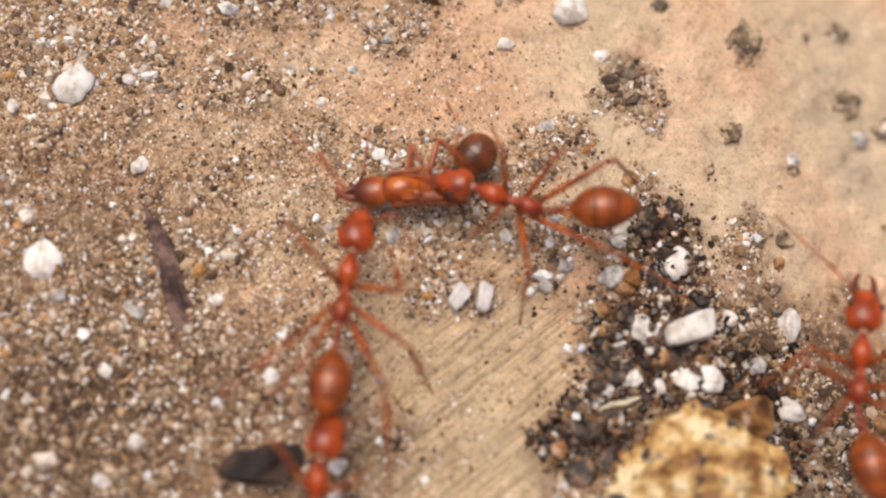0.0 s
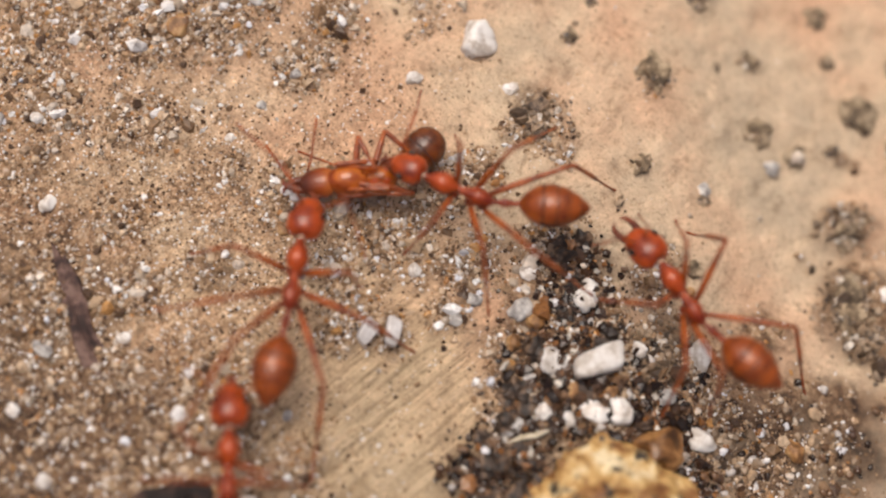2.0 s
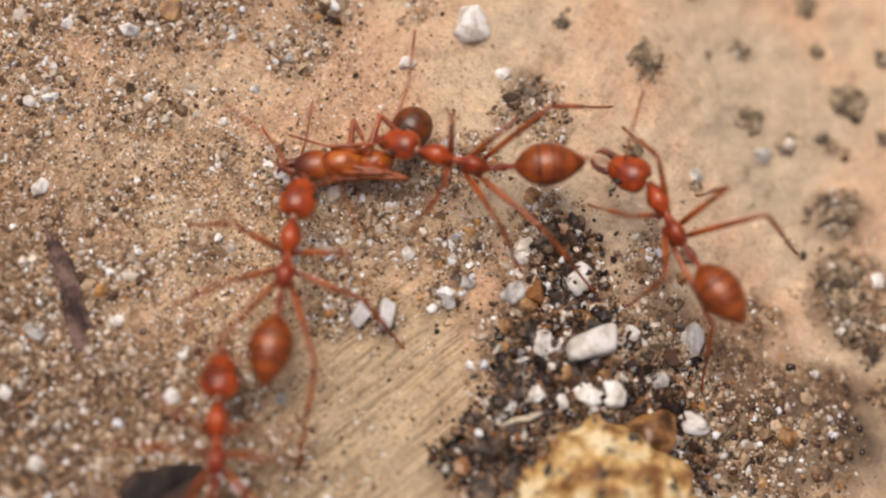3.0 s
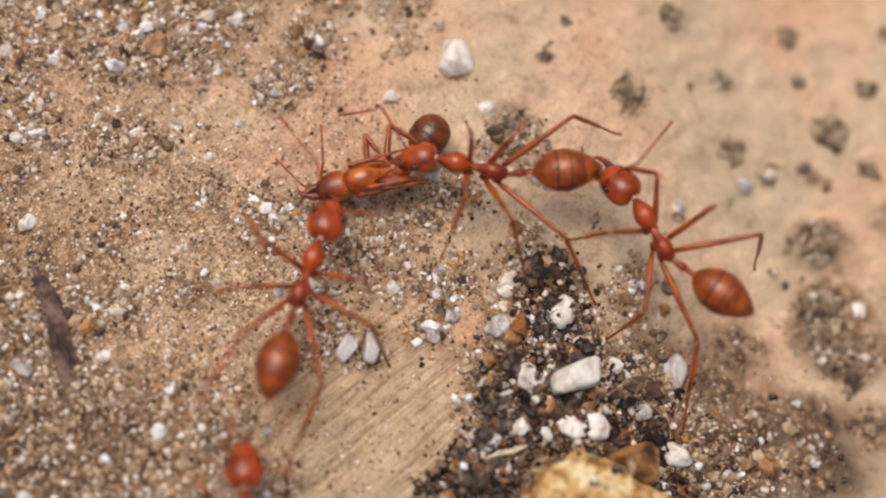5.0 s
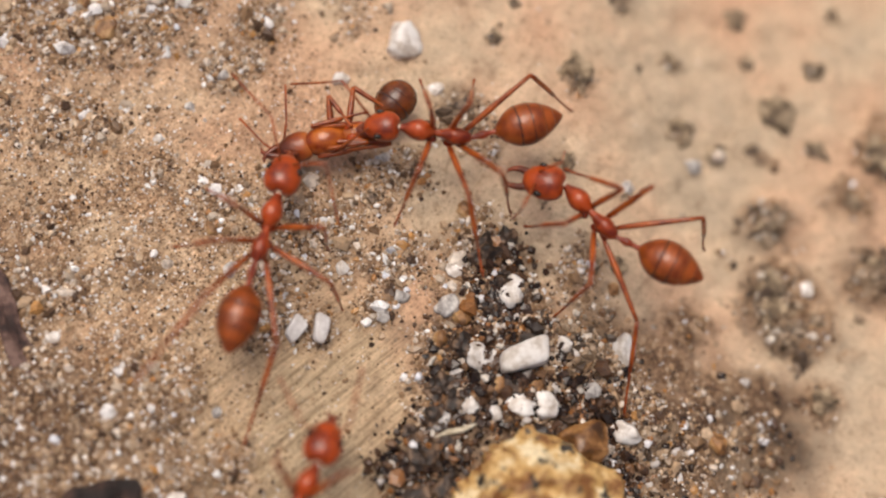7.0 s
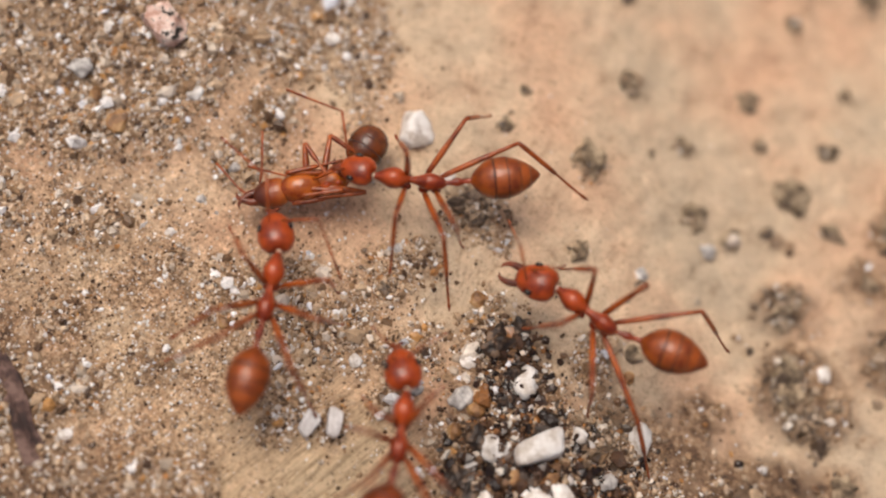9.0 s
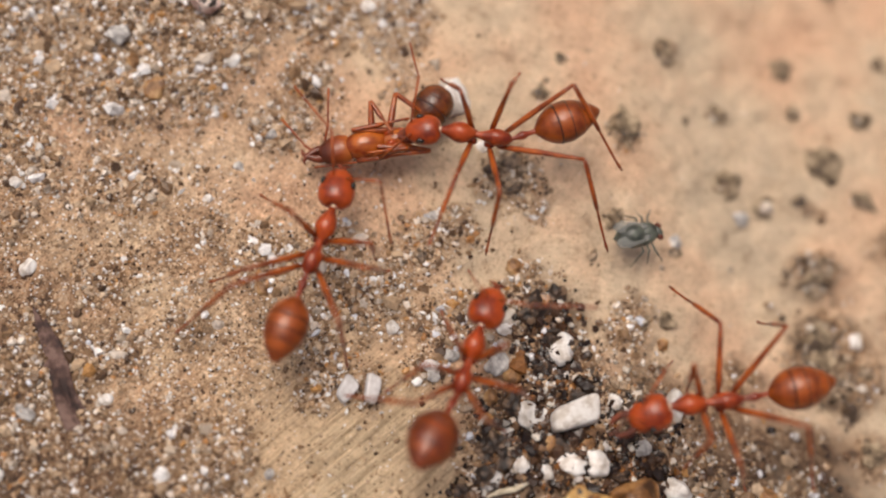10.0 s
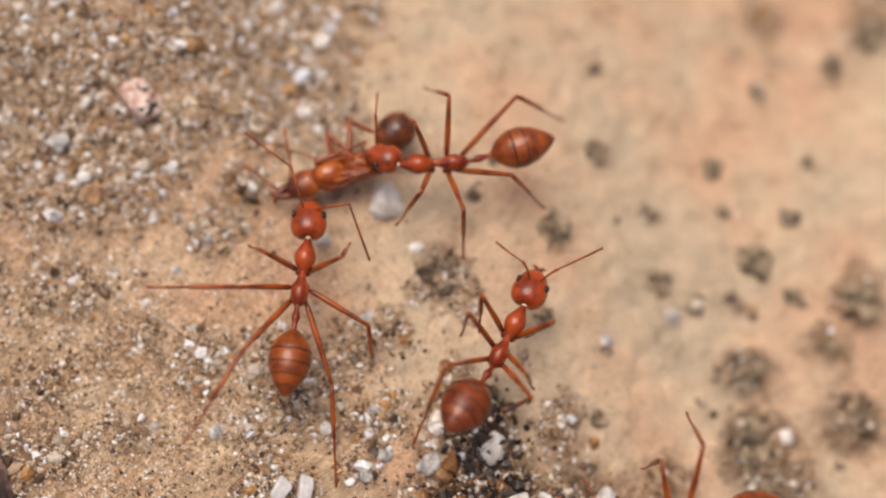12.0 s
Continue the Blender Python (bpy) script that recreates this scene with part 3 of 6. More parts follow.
def loose_grains(ground, count, seed):
    """The larger grains that lie nearest the ants, one by one."""
    rng = random.Random(seed)
    shapes = [mesh_of("grain", *lump(rng, (1.0, rng.uniform(0.7, 1.0), rng.uniform(0.6, 0.9)), 1, 0.35, 0.85, 0.3), GRAIN, smooth=False) for _ in range(8)]
    made = 0
    while made < count:
        x, y = rng.uniform(-14, 9), rng.uniform(-9, 11)
        if rng.random() > ground_sand(x, y) ** 1.5 + 0.01:
            continue
        r = rng.uniform(0.08, 0.17)
        g = part("grain", shapes[made % 8], ground)
        g.matrix_basis = pose(x * MM, y * MM, (ground_z(x, y) + 0.25 * r) * MM, rng.uniform(-25, 25), rng.uniform(-25, 25), rng.uniform(0, 360)) @ Matrix.Diagonal((r, r, r, 1))
        made += 1


def ground_sand(x, y):
    return float(sandiness(np.array([x]), np.array([y]))[0])


ground = build_ground()
scatter("sand_grains", "mixed ochre, grey and white sand grains", 46000, 0.056, 0.48, SAND, 0.002, 1.3, 11, 0.75, fine=0.07)
scatter("coarse_sand", "coarse glittering sand grains in patches", 6200, 0.100, 0.45, QUARTZ, 0.002, 1.7, 12, 0.7)
scatter("fine_dust", "fine glinting dust specks over the brown clay", 120000, 0.034, 0.45, DUST, 0.012, 1.2, 13, 0.62, octa, fine=0.9)
grit_heaps("humus_grit", "dark humus crumbs round the white block and rock", [bed[:3] for bed in DARK_BEDS[:7]], 380, 0.08, 15, GRIT)
grit_heaps("dark_grit", "dark brown grit heaped round small clods", [bed[:3] for bed in DARK_BEDS[7:10] + DARK_BEDS[18:]] + DARK_STONES + [(x, y, 0.75 * r) for x, y, r in EARTH_CLODS], 300, 0.07, 14, CRUMB)

stones("white_pebble", [(x, y, r * (1.3 if x > 1 and y < 1 else 1.0)) for x, y, r in WHITE_STONES + WHITE_STONES_MORE], WHITE_STONE, "small chalky white quartz pebble on the sandy clay", "pebble", "white pebbles", 21)
stones("grey_pebble", GREY_STONES, GREY_STONE, "small cloudy grey quartz pebble on the sand", "pebble", "grey pebbles", 22)
stones("brown_pebble", BROWN_STONES, BROWN_STONE, "small ochre brown pebble among the sand", "pebble", "brown pebbles", 24)
stones("dark_clod", [(x, y, r * 0.7) for x, y, r in DARK_STONES], DARK_STONE, "dark crumbly clod of grit on the clay", "clod", "dark clods", 25, 3, 0.45, 0.55)
stones("humus_clod", [(x, y, r * 0.8) for x, y, r in HEAP_CLODS], HUMUS, "black-brown crumbly clod in the humus heap", "clod", "humus clods", 27, 4, 0.6, 0.7)
stones("earth_clod", [(x, y, r * 0.86) for x, y, r in EARTH_CLODS], EARTH, "olive-brown earthy clod bedded in pale clay", "clod", "earth clods", 28, 4, 0.6, 0.4, 0.2)

loose_grains(ground, 290, 26)


def heap_gravel(ground, count, seed):
    """The coarser gravel of the dark heap, one by one."""
    rng = random.Random(seed)
    shapes = [mesh_of("gravel_grain", *lump(rng, (1.0, rng.uniform(0.7, 1.0), rng.uniform(0.6, 0.9)), 2, 0.35, 0.85, 0.35), PEA) for _ in range(8)]
    beds = [bed[:3] for bed in DARK_BEDS[:10]] + [(10.5, -2.4, 2.2), (13.6, -1.8, 2.0), (9.4, -4.4, 1.6)]
    for k in range(count):
        x, y, r = rng.choices(beds, [bed[2] ** 2 for bed in beds])[0]
        d, a = abs(rng.gauss(0, 0.55)) * r, rng.uniform(0, 2 * math.pi)
        x, y, size = x + d * math.cos(a), y + d * math.sin(a), rng.uniform(0.08, 0.2)
        g = part("gravel_grain", shapes[k % 8], ground)
        g.matrix_basis = pose(x * MM, y * MM, (ground_z(x, y) + 0.4 * size) * MM, rng.uniform(-25, 25), rng.uniform(-25, 25), rng.uniform(0, 360)) @ Matrix.Diagonal((size, size, size, 1))


heap_gravel(ground, 295, 29)


def single_stone(name, x, y, size, turn, material, label, category, seed, level=3, rough=0.25, cut=0.3, tilt=0.0, flat=0.8, holes=0.0):
    rng = random.Random(seed)
    me = mesh_of(name, *lump(rng, size, level, rough, flat, cut, holes), material, smooth=level > 3)
    ob = new(name, me)
    ob.matrix_basis = pose(x * MM, y * MM, (ground_z(x, y) + size[2] * flat * 0.5) * MM, tilt, 0, turn)
    return tagged(ob, label, category)


def block_stone(name, x, y, turn, half, material, label, category, group="", lift=0.3, lean=0.0):
    """An oblong block with worn corners and one slanted end."""
    bm = bmesh.new()
    bmesh.ops.create_icosphere(bm, subdivisions=5, radius=1)
    away = Vector((x, y, 0)) - Vector((4.5, -2.45, 0))
    for v in bm.verts:
        p = Vector([math.copysign(abs(c) ** 0.42, c) for c in v.co])
        p = Vector((p.x * half[0] + 0.27 * half[1] * p.y, p.y * half[1] * (1 + 0.16 * p.x), p.z * half[2]))
        v.co = p * (1 + 0.09 * noise.noise(p * 1.7 + away) + 0.02 * noise.noise(p * 7 + away))
    verts, faces = [tuple(v.co) for v in bm.verts], [[v.index for v in f.verts] for f in bm.faces]
    bm.free()
    ob = new(name, mesh_of(name, verts, faces, material))
    ob.matrix_basis = pose(x * MM, y * MM, (ground_z(x, y) + lift) * MM, lean, 0, turn)
    tagged(ob, label, category, group)


block_stone("white_block_stone", 4.5, -2.45, 39, (0.88, 0.44, 0.42), WHITE_STONE, "oblong white quartz block lying in dark grit", "stone")
for x, y, turn, half in ((-3.0, -4.25, 75, (0.42, 0.27, 0.2)), (-2.2, -3.98, 100, (0.48, 0.24, 0.2))):
    block_stone("clear_crystal", x, y, turn, half, CLEAR_STONE, "cloudy white tabular quartz crystal beside its twin", "crystal", "quartz crystals", 0.22, 14)
single_stone("tan_rock", 6.6, -7.1, (3.0, 2.3, 1.6), 20, TAN_ROCK, "large pitted tan limestone lump with dark holes", "rock", 31, 6, 0.32, -0.35, holes=0.8)
single_stone("brown_stone", 7.4, -4.6, (1.0, 0.9, 0.9), 50, UMBER_STONE, "rounded glossy dark brown stone beside the tan rock", "stone", 32, 4)
single_stone("pink_stone", -12.5, 7.0, (0.85, 0.75, 0.6), 10, PINK_STONE, "pinkish white speckled granite pebble in coarse sand", "stone", 33, 4, 0.3)
single_stone("charred_shard", -6.9, -11.8, (1.4, 0.75, 0.6), 32, BLACK_SHARD, "black charred wood shard lying on the sand", "shard", 34, 3, 0.3, 0.4)
single_stone("bark_flake", -11.5, -7.7, (2.0, 0.46, 0.26), -46, BARK, "slender dusty red-brown flake of bark on the sand", "bark flake", 35, 5, 1.0, 0.1)


def straw_sliver():
    v, f = tube([(-0.75, 0, 0), (-0.3, 0.04, 0.05), (0.2, -0.02, 0.08), (0.75, 0.05, 0.03)], [0.03, 0.1, 0.11, 0.04], 7)
    ob = new("straw_sliver", mesh_of("straw_sliver", v, f, STRAW))
    ob.matrix_basis = pose(3.2 * MM, -5.6 * MM, (ground_z(3.2, -5.6) + 0.2) * MM, 0, 0, 36)
    tagged(ob, "pale straw sliver lying on dark grit", "straw")


straw_sliver()


# ---- ants: x forward, y to the left, z up, origin at the waist ----
SHAPES = {}


def shape(key, make, material, smooth=True):
    if key not in SHAPES:
        SHAPES[key] = mesh_of(key, *make(), material, smooth)
    return SHAPES[key]


def head_shape(k=1.0):
    prof = smooth_profile([(-0.02, 0.10), (0.04, 0.34), (0.2, 0.55), (0.46, 0.65), (0.78, 0.645), (1.06, 0.555), (1.3, 0.42), (1.44, 0.24), (1.48, 0.02)])
    v, f = lathe(prof, 24, 0.94, 0.72)
    # a shallow notch at the nape and a flattened face
    return [(k * (x + 0.09 * math.exp(-((y / 0.22) ** 2)) * max(0.0, 0.3 - x) / 0.3), k * y, k * (z - 0.10 * max(0.0, x - 0.6))) for x, y, z in v], f


def mandible_shape(side):
    pts = [(1.2, 0.24, -0.1), (1.45, 0.33, -0.14), (1.75, 0.38, -0.18), (2.05, 0.34, -0.2), (2.22, 0.24, -0.2), (2.27, 0.1, -0.2)]
    return tube([(x, y * side, z) for x, y, z in pts], [0.17, 0.165, 0.14, 0.105, 0.065, 0.012], 8)


def femur_shape(n, thick):
    return tube([(0, 0, 0), (n * 0.12, 0, 0.03), (n * 0.45, 0, 0.05), (n * 0.85, 0, 0.02), (n, 0, 0)], [0.06 * thick, 0.10 * thick, 0.108 * thick, 0.078 * thick, 0.068 * thick], 8)


def tibia_shape(n, thick):
    a = n * 0.52
    return tube([(0, 0, 0), (a * 0.15, 0, 0.02), (a * 0.75, 0, 0.02), (a, 0, 0), (a + 0.05, 0, 0), (a + n * 0.2, 0, -0.03), (n * 0.9, 0, -0.03), (n * 0.94, 0, 0.0), (n, 0, 0.02)],
                [0.07 * thick, 0.085 * thick, 0.085 * thick, 0.075 * thick, 0.045 * thick, 0.045 * thick, 0.04 * thick, 0.06 * thick, 0.03 * thick], 7)


def funicle_shape(n):
    pts, rad = [(0, 0, 0)], [0.03]
    for k in range(10):
        pts += [(n * (k + 0.15) / 10, 0, -0.03 * math.sin(k / 3)), (n * (k + 0.85) / 10, 0, -0.03 * math.sin((k + 0.7) / 3))]
        rad += [0.03 + 0.0012 * k, 0.036 + 0.0012 * k]
    return tube(pts + [(n, 0, 0)], rad + [0.015], 6)


def gaster_radius(u):
    """Egg-shaped outline with a pointed tip, u from 0 at the waist to 1."""
    return 0.73 * max(0.0, math.sin(math.pi * u**0.84)) ** 0.72 + 0.10 * (1 - u) * (u < 0.04)


def round_radius(u):
    """A blunt, nearly round outline."""
    return 1.34 * max(0.0, u * (1 - u) ** 0.9) ** 0.5 + 0.10 * (1 - u) * (u < 0.04)


def tergite_shape(u0, u1, start, size, swell=1.0):
    outline = gaster_radius if size > 2 else round_radius
    n = 7
    keys = [(start - size * (u0 - 0.02 if u0 else 0), outline(max(u0 - 0.02, 0.0)) * 0.93 + 0.005)]
    keys += [(start - size * (u0 + (u1 - u0) * k / n), (outline(u0 + (u1 - u0) * k / n) + 0.004) * (0.975 + 0.025 * k / n)) for k in range(n + 1)]
    keys += [(start - size * u1 + 0.02, outline(u1) * 0.9 + 0.002)]
    return lathe(keys, 24, swell, 0.86 * swell)


def band_shape(u, start, size, swell=1.0):
    r = (gaster_radius if size > 2 else round_radius)(u)
    return lathe([(start - size * u + w, r * k) for w, k in ((0.06, 0.99), (0.04, 1.012), (0.0, 1.012), (-0.02, 0.95))], 24, swell, 0.86 * swell)


LEG_LENGTHS = {"1": (2.1, 2.5), "2": (2.4, 3.0), "3": (3.0, 3.6)}
HIPS = {"1": (0.85, 0.2, -0.3), "2": (0.25, 0.24, -0.32), "3": (-0.15, 0.22, -0.3)}
NECK, PIVOT = Vector((1.9, 0, 0)), Vector((-0.45, 0, 0.05))
SCAPE, FUNICLE = 1.55, 2.3


def build_ant(label, group, gaster_material=None, petiole=0.85, thick=1.0, chest=None, reach=1.0, open_jaws=False, skull=1.0, swell=1.0):
    """One ant in parts. Returns its root and the parts that move."""
    root = tagged(new("weaver_ant"), label, "ant", group)
    moving = {}
    tone = chest or RED
    front = [(0.3, 0.2), (0.5, 0.36), (0.95, 0.53), (1.4, 0.5), (1.75, 0.3), (1.98, 0.1)] if chest else [(0.72, 0.1), (0.86, 0.2), (1.08, 0.335), (1.35, 0.365), (1.62, 0.25), (1.85, 0.13), (1.98, 0.1)]
    rear = [(-0.6, 0.1), (-0.42, 0.3), (-0.1, 0.42), (0.2, 0.4), (0.5, 0.3)] if chest else [(-0.5, 0.08), (-0.38, 0.19), (-0.1, 0.285), (0.15, 0.29), (0.38, 0.2), (0.6, 0.13), (0.85, 0.1)]
    part("pronotum", shape(f"pronotum_{tone.name}", lambda: lathe(smooth_profile(front), 18, 1.0, 0.95), tone), root)
    part("propodeum", shape(f"propodeum_{tone.name}", lambda: lathe(smooth_profile(rear), 18, 1.0, 1.05), tone), root)
    part("neck", shape("neck", lambda: lathe(smooth_profile([(1.86, 0.07), (1.93, 0.105), (2.0, 0.1), (2.08, 0.06)]), 12), SKIN), root, "pale skin of the neck joint")
    head = part("head", shape(f"head_{(chest or RED).name}_{skull}", lambda: head_shape(skull), RUST if chest else RED), root, at=pose(1.5 * MM, 0, 0, 0, -14, 0) if chest else Matrix.Translation(NECK * MM))
    moving["head"] = head
    for s in (1, -1):
        part("mandible", shape(f"mandible_{'left' if s > 0 else 'right'}", lambda: mandible_shape(s), JAW), head, "dark toothed jaw",
             pose(0.28 * MM, 0, 0) @ Matrix.Diagonal((0.78, 0.85, 0.85, 1)) if open_jaws else pose(((-0.2 if chest else -0.3) + 1.2 * (skull - 1)) * MM, 0.27 * s * MM, (0.3 if chest else -0.05) * MM, 0, 8, -17 * s))
        part("eye", shape(f"eye_{'left' if s > 0 else 'right'}", lambda: lump(random.Random(3), (0.17, 0.11, 0.14), 2, 0.0, 1.0), EYE), head, "black compound eye",
             Matrix.Translation(Vector((0.86, 0.5 * s, 0.2)) * skull * MM))
    back = new("gaster", shape(f"petiole_{petiole}", lambda: lathe(smooth_profile([(0.08, 0.07), (-0.15, 0.085), (-0.42, 0.15), (-0.62, 0.09), (-petiole - 0.06, 0.1)]), 12), RED))
    back.name = "petiole"
    back.parent = root
    back.matrix_basis = Matrix.Translation(PIVOT * MM)
    moving["gaster"] = back
    gm = gaster_material or BROWN
    size = 1.62 if chest else 2.35
    ends = (0.0, 0.42, 0.64, 0.82, 1.0) if chest else (0.0, 0.34, 0.53, 0.7, 0.85, 1.0)
    for i in range(len(ends) - 1):
        part("gaster_plate", shape(f"plate_{i}_{gm.name}_{petiole}", lambda: tergite_shape(ends[i], ends[i + 1], -petiole, size, swell), gm), back)
        if i < (1 if chest else 4):
            part("gaster_band", shape(f"band_{i}_{petiole}_{swell}", lambda: band_shape(ends[i + 1], -petiole, size, swell), BAND), back, "dark band between gaster plates")
    for s, side in ((1, "l"), (-1, "r")):
        for n in "123":
            hx, hy, hz = HIPS[n]
            hip = Vector((hx, hy * s, hz))
            a, b = (v * reach for v in LEG_LENGTHS[n])
            part("coxa", shape("coxa", lambda: lump(random.Random(5), (0.2, 0.15, 0.2), 2, 0.0, 1.0), RED), root, at=Matrix.Translation((hip + Vector((0, -0.05 * s, 0.06))) * MM))
            fem = part("femur", shape(f"femur_{n}_{reach}", lambda: femur_shape(a, thick), LIMB), root)
            tib = part("tibia", shape(f"tibia_{n}_{reach}", lambda: tibia_shape(b, thick), LIMB), fem)
            moving[side + n] = (fem, tib, hip, a, b)
        long_a, long_b = SCAPE * reach, FUNICLE * reach
        sc = part("antenna", shape(f"scape_{reach}", lambda: tube([(0, 0, 0), (0.1, 0, 0), (0.5 * long_a, 0, 0.03), (long_a, 0, 0)], [0.03, 0.038, 0.042, 0.05], 7), LIMB), root)
        fu = part("antenna_tip", shape(f"funicle_{reach}", lambda: funicle_shape(long_b), LIMB), sc)
        moving["a" + side] = (sc, fu, Vector((0.72 + 0.3, 0.2 * s, 0.3)), long_a, long_b)
    return root, moving


def aim(direction, roof=Vector((0, 0, 1))):
    """The turn that lays x along direction and keeps z as near to the roof as it can."""
    x = direction.normalized()
    y = roof.cross(x)
    y = y.normalized() if y.length > 1e-3 else Vector((0, 1, 0))
    return Matrix((x, y, x.cross(y))).transposed()


def chain_rows(limb, base, roots, knees, tips):
    """Rows for a two-piece limb whose joint and end follow the given tracks."""
    first, second = [], []
    for i, t in enumerate(T):
        inv = roots[i].inverted()
        b = base(i)
        k, f = inv @ Vector(knees[i]), inv @ Vector(tips[i])
        ra = aim(k - b).to_4x4()
        ma = Matrix.Translation(b * MM) @ ra
        joint = b + ra.to_3x3() @ Vector((limb[3], 0, 0))
        rb = ra.to_3x3().inverted() @ aim(f - joint)
        first.append((t, ma))
        second.append((t, Matrix.Translation((limb[3] * MM, 0, 0)) @ rb.to_4x4()))
    return first, second


def move_ant(ant, where, heads, gasters, legs, feelers, z=2.35, raised=2):
    root, moving = ant
    roots = [Matrix.Translation((x, y, z)) @ pose(0, 0, 0, 0, 0, a) for x, y, a in where]
    walk(root, [(t, pose(x * MM, y * MM, z * MM, 0, 0, a)) for t, (x, y, a) in zip(T, where)])
    turns = [pose(0, 0, 0, 0, 8, a) for a in heads]
    walk(moving["head"], [(t, Matrix.Translation(NECK * MM) @ m) for t, m in zip(T, turns)])
    walk(moving["gaster"], [(t, Matrix.Translation(PIVOT * MM) @ pose(0, 0, 0, 0, raised, a)) for t, a in zip(T, gasters)])
    for name, (knees, feet) in legs.items():
        limb = moving[name]
        first, second = chain_rows(limb, lambda i: limb[2], roots, knees, feet)
        walk(limb[0], first)
        walk(limb[1], second)
    for name, (elbows, tips) in feelers.items():
        limb = moving[name]
        first, second = chain_rows(limb, lambda i: NECK + turns[i].to_3x3() @ limb[2], roots, elbows, tips)
        walk(limb[0], first)
        walk(limb[1], second)


GROUP = "weaver ants in a tug of war"
left_ant = build_ant("orange-red weaver ant gripping a captive's head in its jaws", GROUP)
right_ant = build_ant("orange-red weaver ant pulling at a captive's hind end", GROUP, skull=0.84)
comer_ant = build_ant("orange-red weaver ant with open jaws joining the struggle", GROUP, open_jaws=True)
late_ant = build_ant("orange-red weaver ant with a swollen brown gaster walking up", GROUP, SIENNA, swell=1.16)
captive = build_ant("captive weaver ant stretched on its back, dark curled gaster", GROUP, UMBER, 0.55, 1.1, AMBER, 0.56, skull=0.84)


# ---- the small fly ----
def build_fly():
    root = tagged(new("small_fly"), "small grey-green fly with smoky folded wings", "fly")
    part("thorax", mesh_of("fly_thorax", *lump(random.Random(1), (0.5, 0.44, 0.36), 3, 0.05, 1.0), FLY_BODY), root, at=Matrix.Translation((0.1 * MM, 0, 0)))
    part("abdomen", mesh_of("fly_abdomen", *lathe(smooth_profile([(-1.0, 0.02), (-0.8, 0.28), (-0.4, 0.44), (-0.1, 0.42), (0.1, 0.3)]), 14), FLY_BODY), root)
    head = part("head", mesh_of("fly_head", *lump(random.Random(2), (0.2, 0.28, 0.22), 3, 0.03, 1.0), FLY_BODY), root, at=Matrix.Translation((0.58 * MM, 0, 0)))
    for s in (1, -1):
        part("eye", mesh_of("fly_eye", *lump(random.Random(2), (0.13, 0.12, 0.16), 2, 0.0, 1.0), JAW), head, "dark red eye", Matrix.Translation(Vector((0.04, 0.2 * s, 0.05)) * MM))
        v, f = lathe([(0.15, 0.03), (0.0, 0.1), (-0.4, 0.2), (-0.75, 0.23), (-1.0, 0.17), (-1.12, 0.03)], 14, 1.0, 0.04)
        part("wing", mesh_of("fly_wing", v, f, WING), root, "smoky clear wing", pose(0.1 * MM, 0.2 * s * MM, 0.3 * MM, 0, 4, -5 * s))
        for k, x in enumerate((0.3, 0.1, -0.1)):
            v, f = tube([(0, 0, 0), (0.05, 0.4 * s, 0.12), ((0.35, 0, -0.4)[k], 0.75 * s, -0.42)], [0.03, 0.035, 0.015], 6)
            part("leg", mesh_of("fly_leg", v, f, FLY_BODY), root, at=Matrix.Translation(Vector((x, 0.2 * s, -0.15)) * MM))
    return root


fly = build_fly()


# ---- tracks, in millimetres, at the times T ----
T = [0, 0.5, 1, 1.5, 2, 2.5, 4.5, 5, 5.5, 6, 6.5, 8.5, 9, 9.5, 10, 10.5, 11, 11.5, 12]
LEFT_ROOT = [(-6.21, -6.46, 102.29), (-6.19, -5.82, 100.36), (-5.64, -5.10, 99.32), (-5.61, -4.56, 97.35), (-5.53, -4.43, 102.28), (-5.69, -4.45, 104.20), (-4.88, -3.62, 94.36), (-4.91, -3.48, 90.78), (-4.59, -3.75, 89.32), (-4.05, -3.76, 90.70), (-4.34, -3.34, 91.21), (-5.92, -0.85, 101.21), (-5.48, -1.53, 98.29), (-5.77, -1.12, 100.27), (-5.43, -0.98, 89.30), (-5.01, -0.59, 90.71), (-4.51, -0.31, 92.24), (-4.17, 1.00, 97.86), (-4.56, 1.97, 101.67)]
LEFT_HEAD = [-4, -10, -11, -12, -6, -6, -3, 1, -3, -1, 4, -1, 19, 5, 9, 3, 0, 1, 6]
LEFT_GASTER = [1, -1, -3, 0, -4, -3, -0, 5, 4, -1, 4, -11, -1, -6, 1, 2, -0, 1, 1]
LEFT_L1_KNEE = [(-7.54, -5.43, 3.91), (-7.66, -4.93, 3.82), (-7.79, -3.97, 3.07), (-7.57, -3.75, 3.35), (-7.70, -3.70, 3.15), (-7.70, -3.83, 3.39), (-6.75, -2.24, 3.28), (-6.49, -2.54, 3.64), (-5.97, -2.61, 3.75), (-5.88, -2.48, 3.31), (-5.53, -2.60, 3.91), (-7.07, 0.09, 3.99), (-6.57, -0.48, 3.99), (-6.89, -0.39, 4.00), (-6.46, -0.08, 3.97), (-6.38, 0.45, 3.79), (-5.83, 0.38, 3.84), (-5.51, 1.85, 3.88), (-6.03, 2.53, 3.83)]
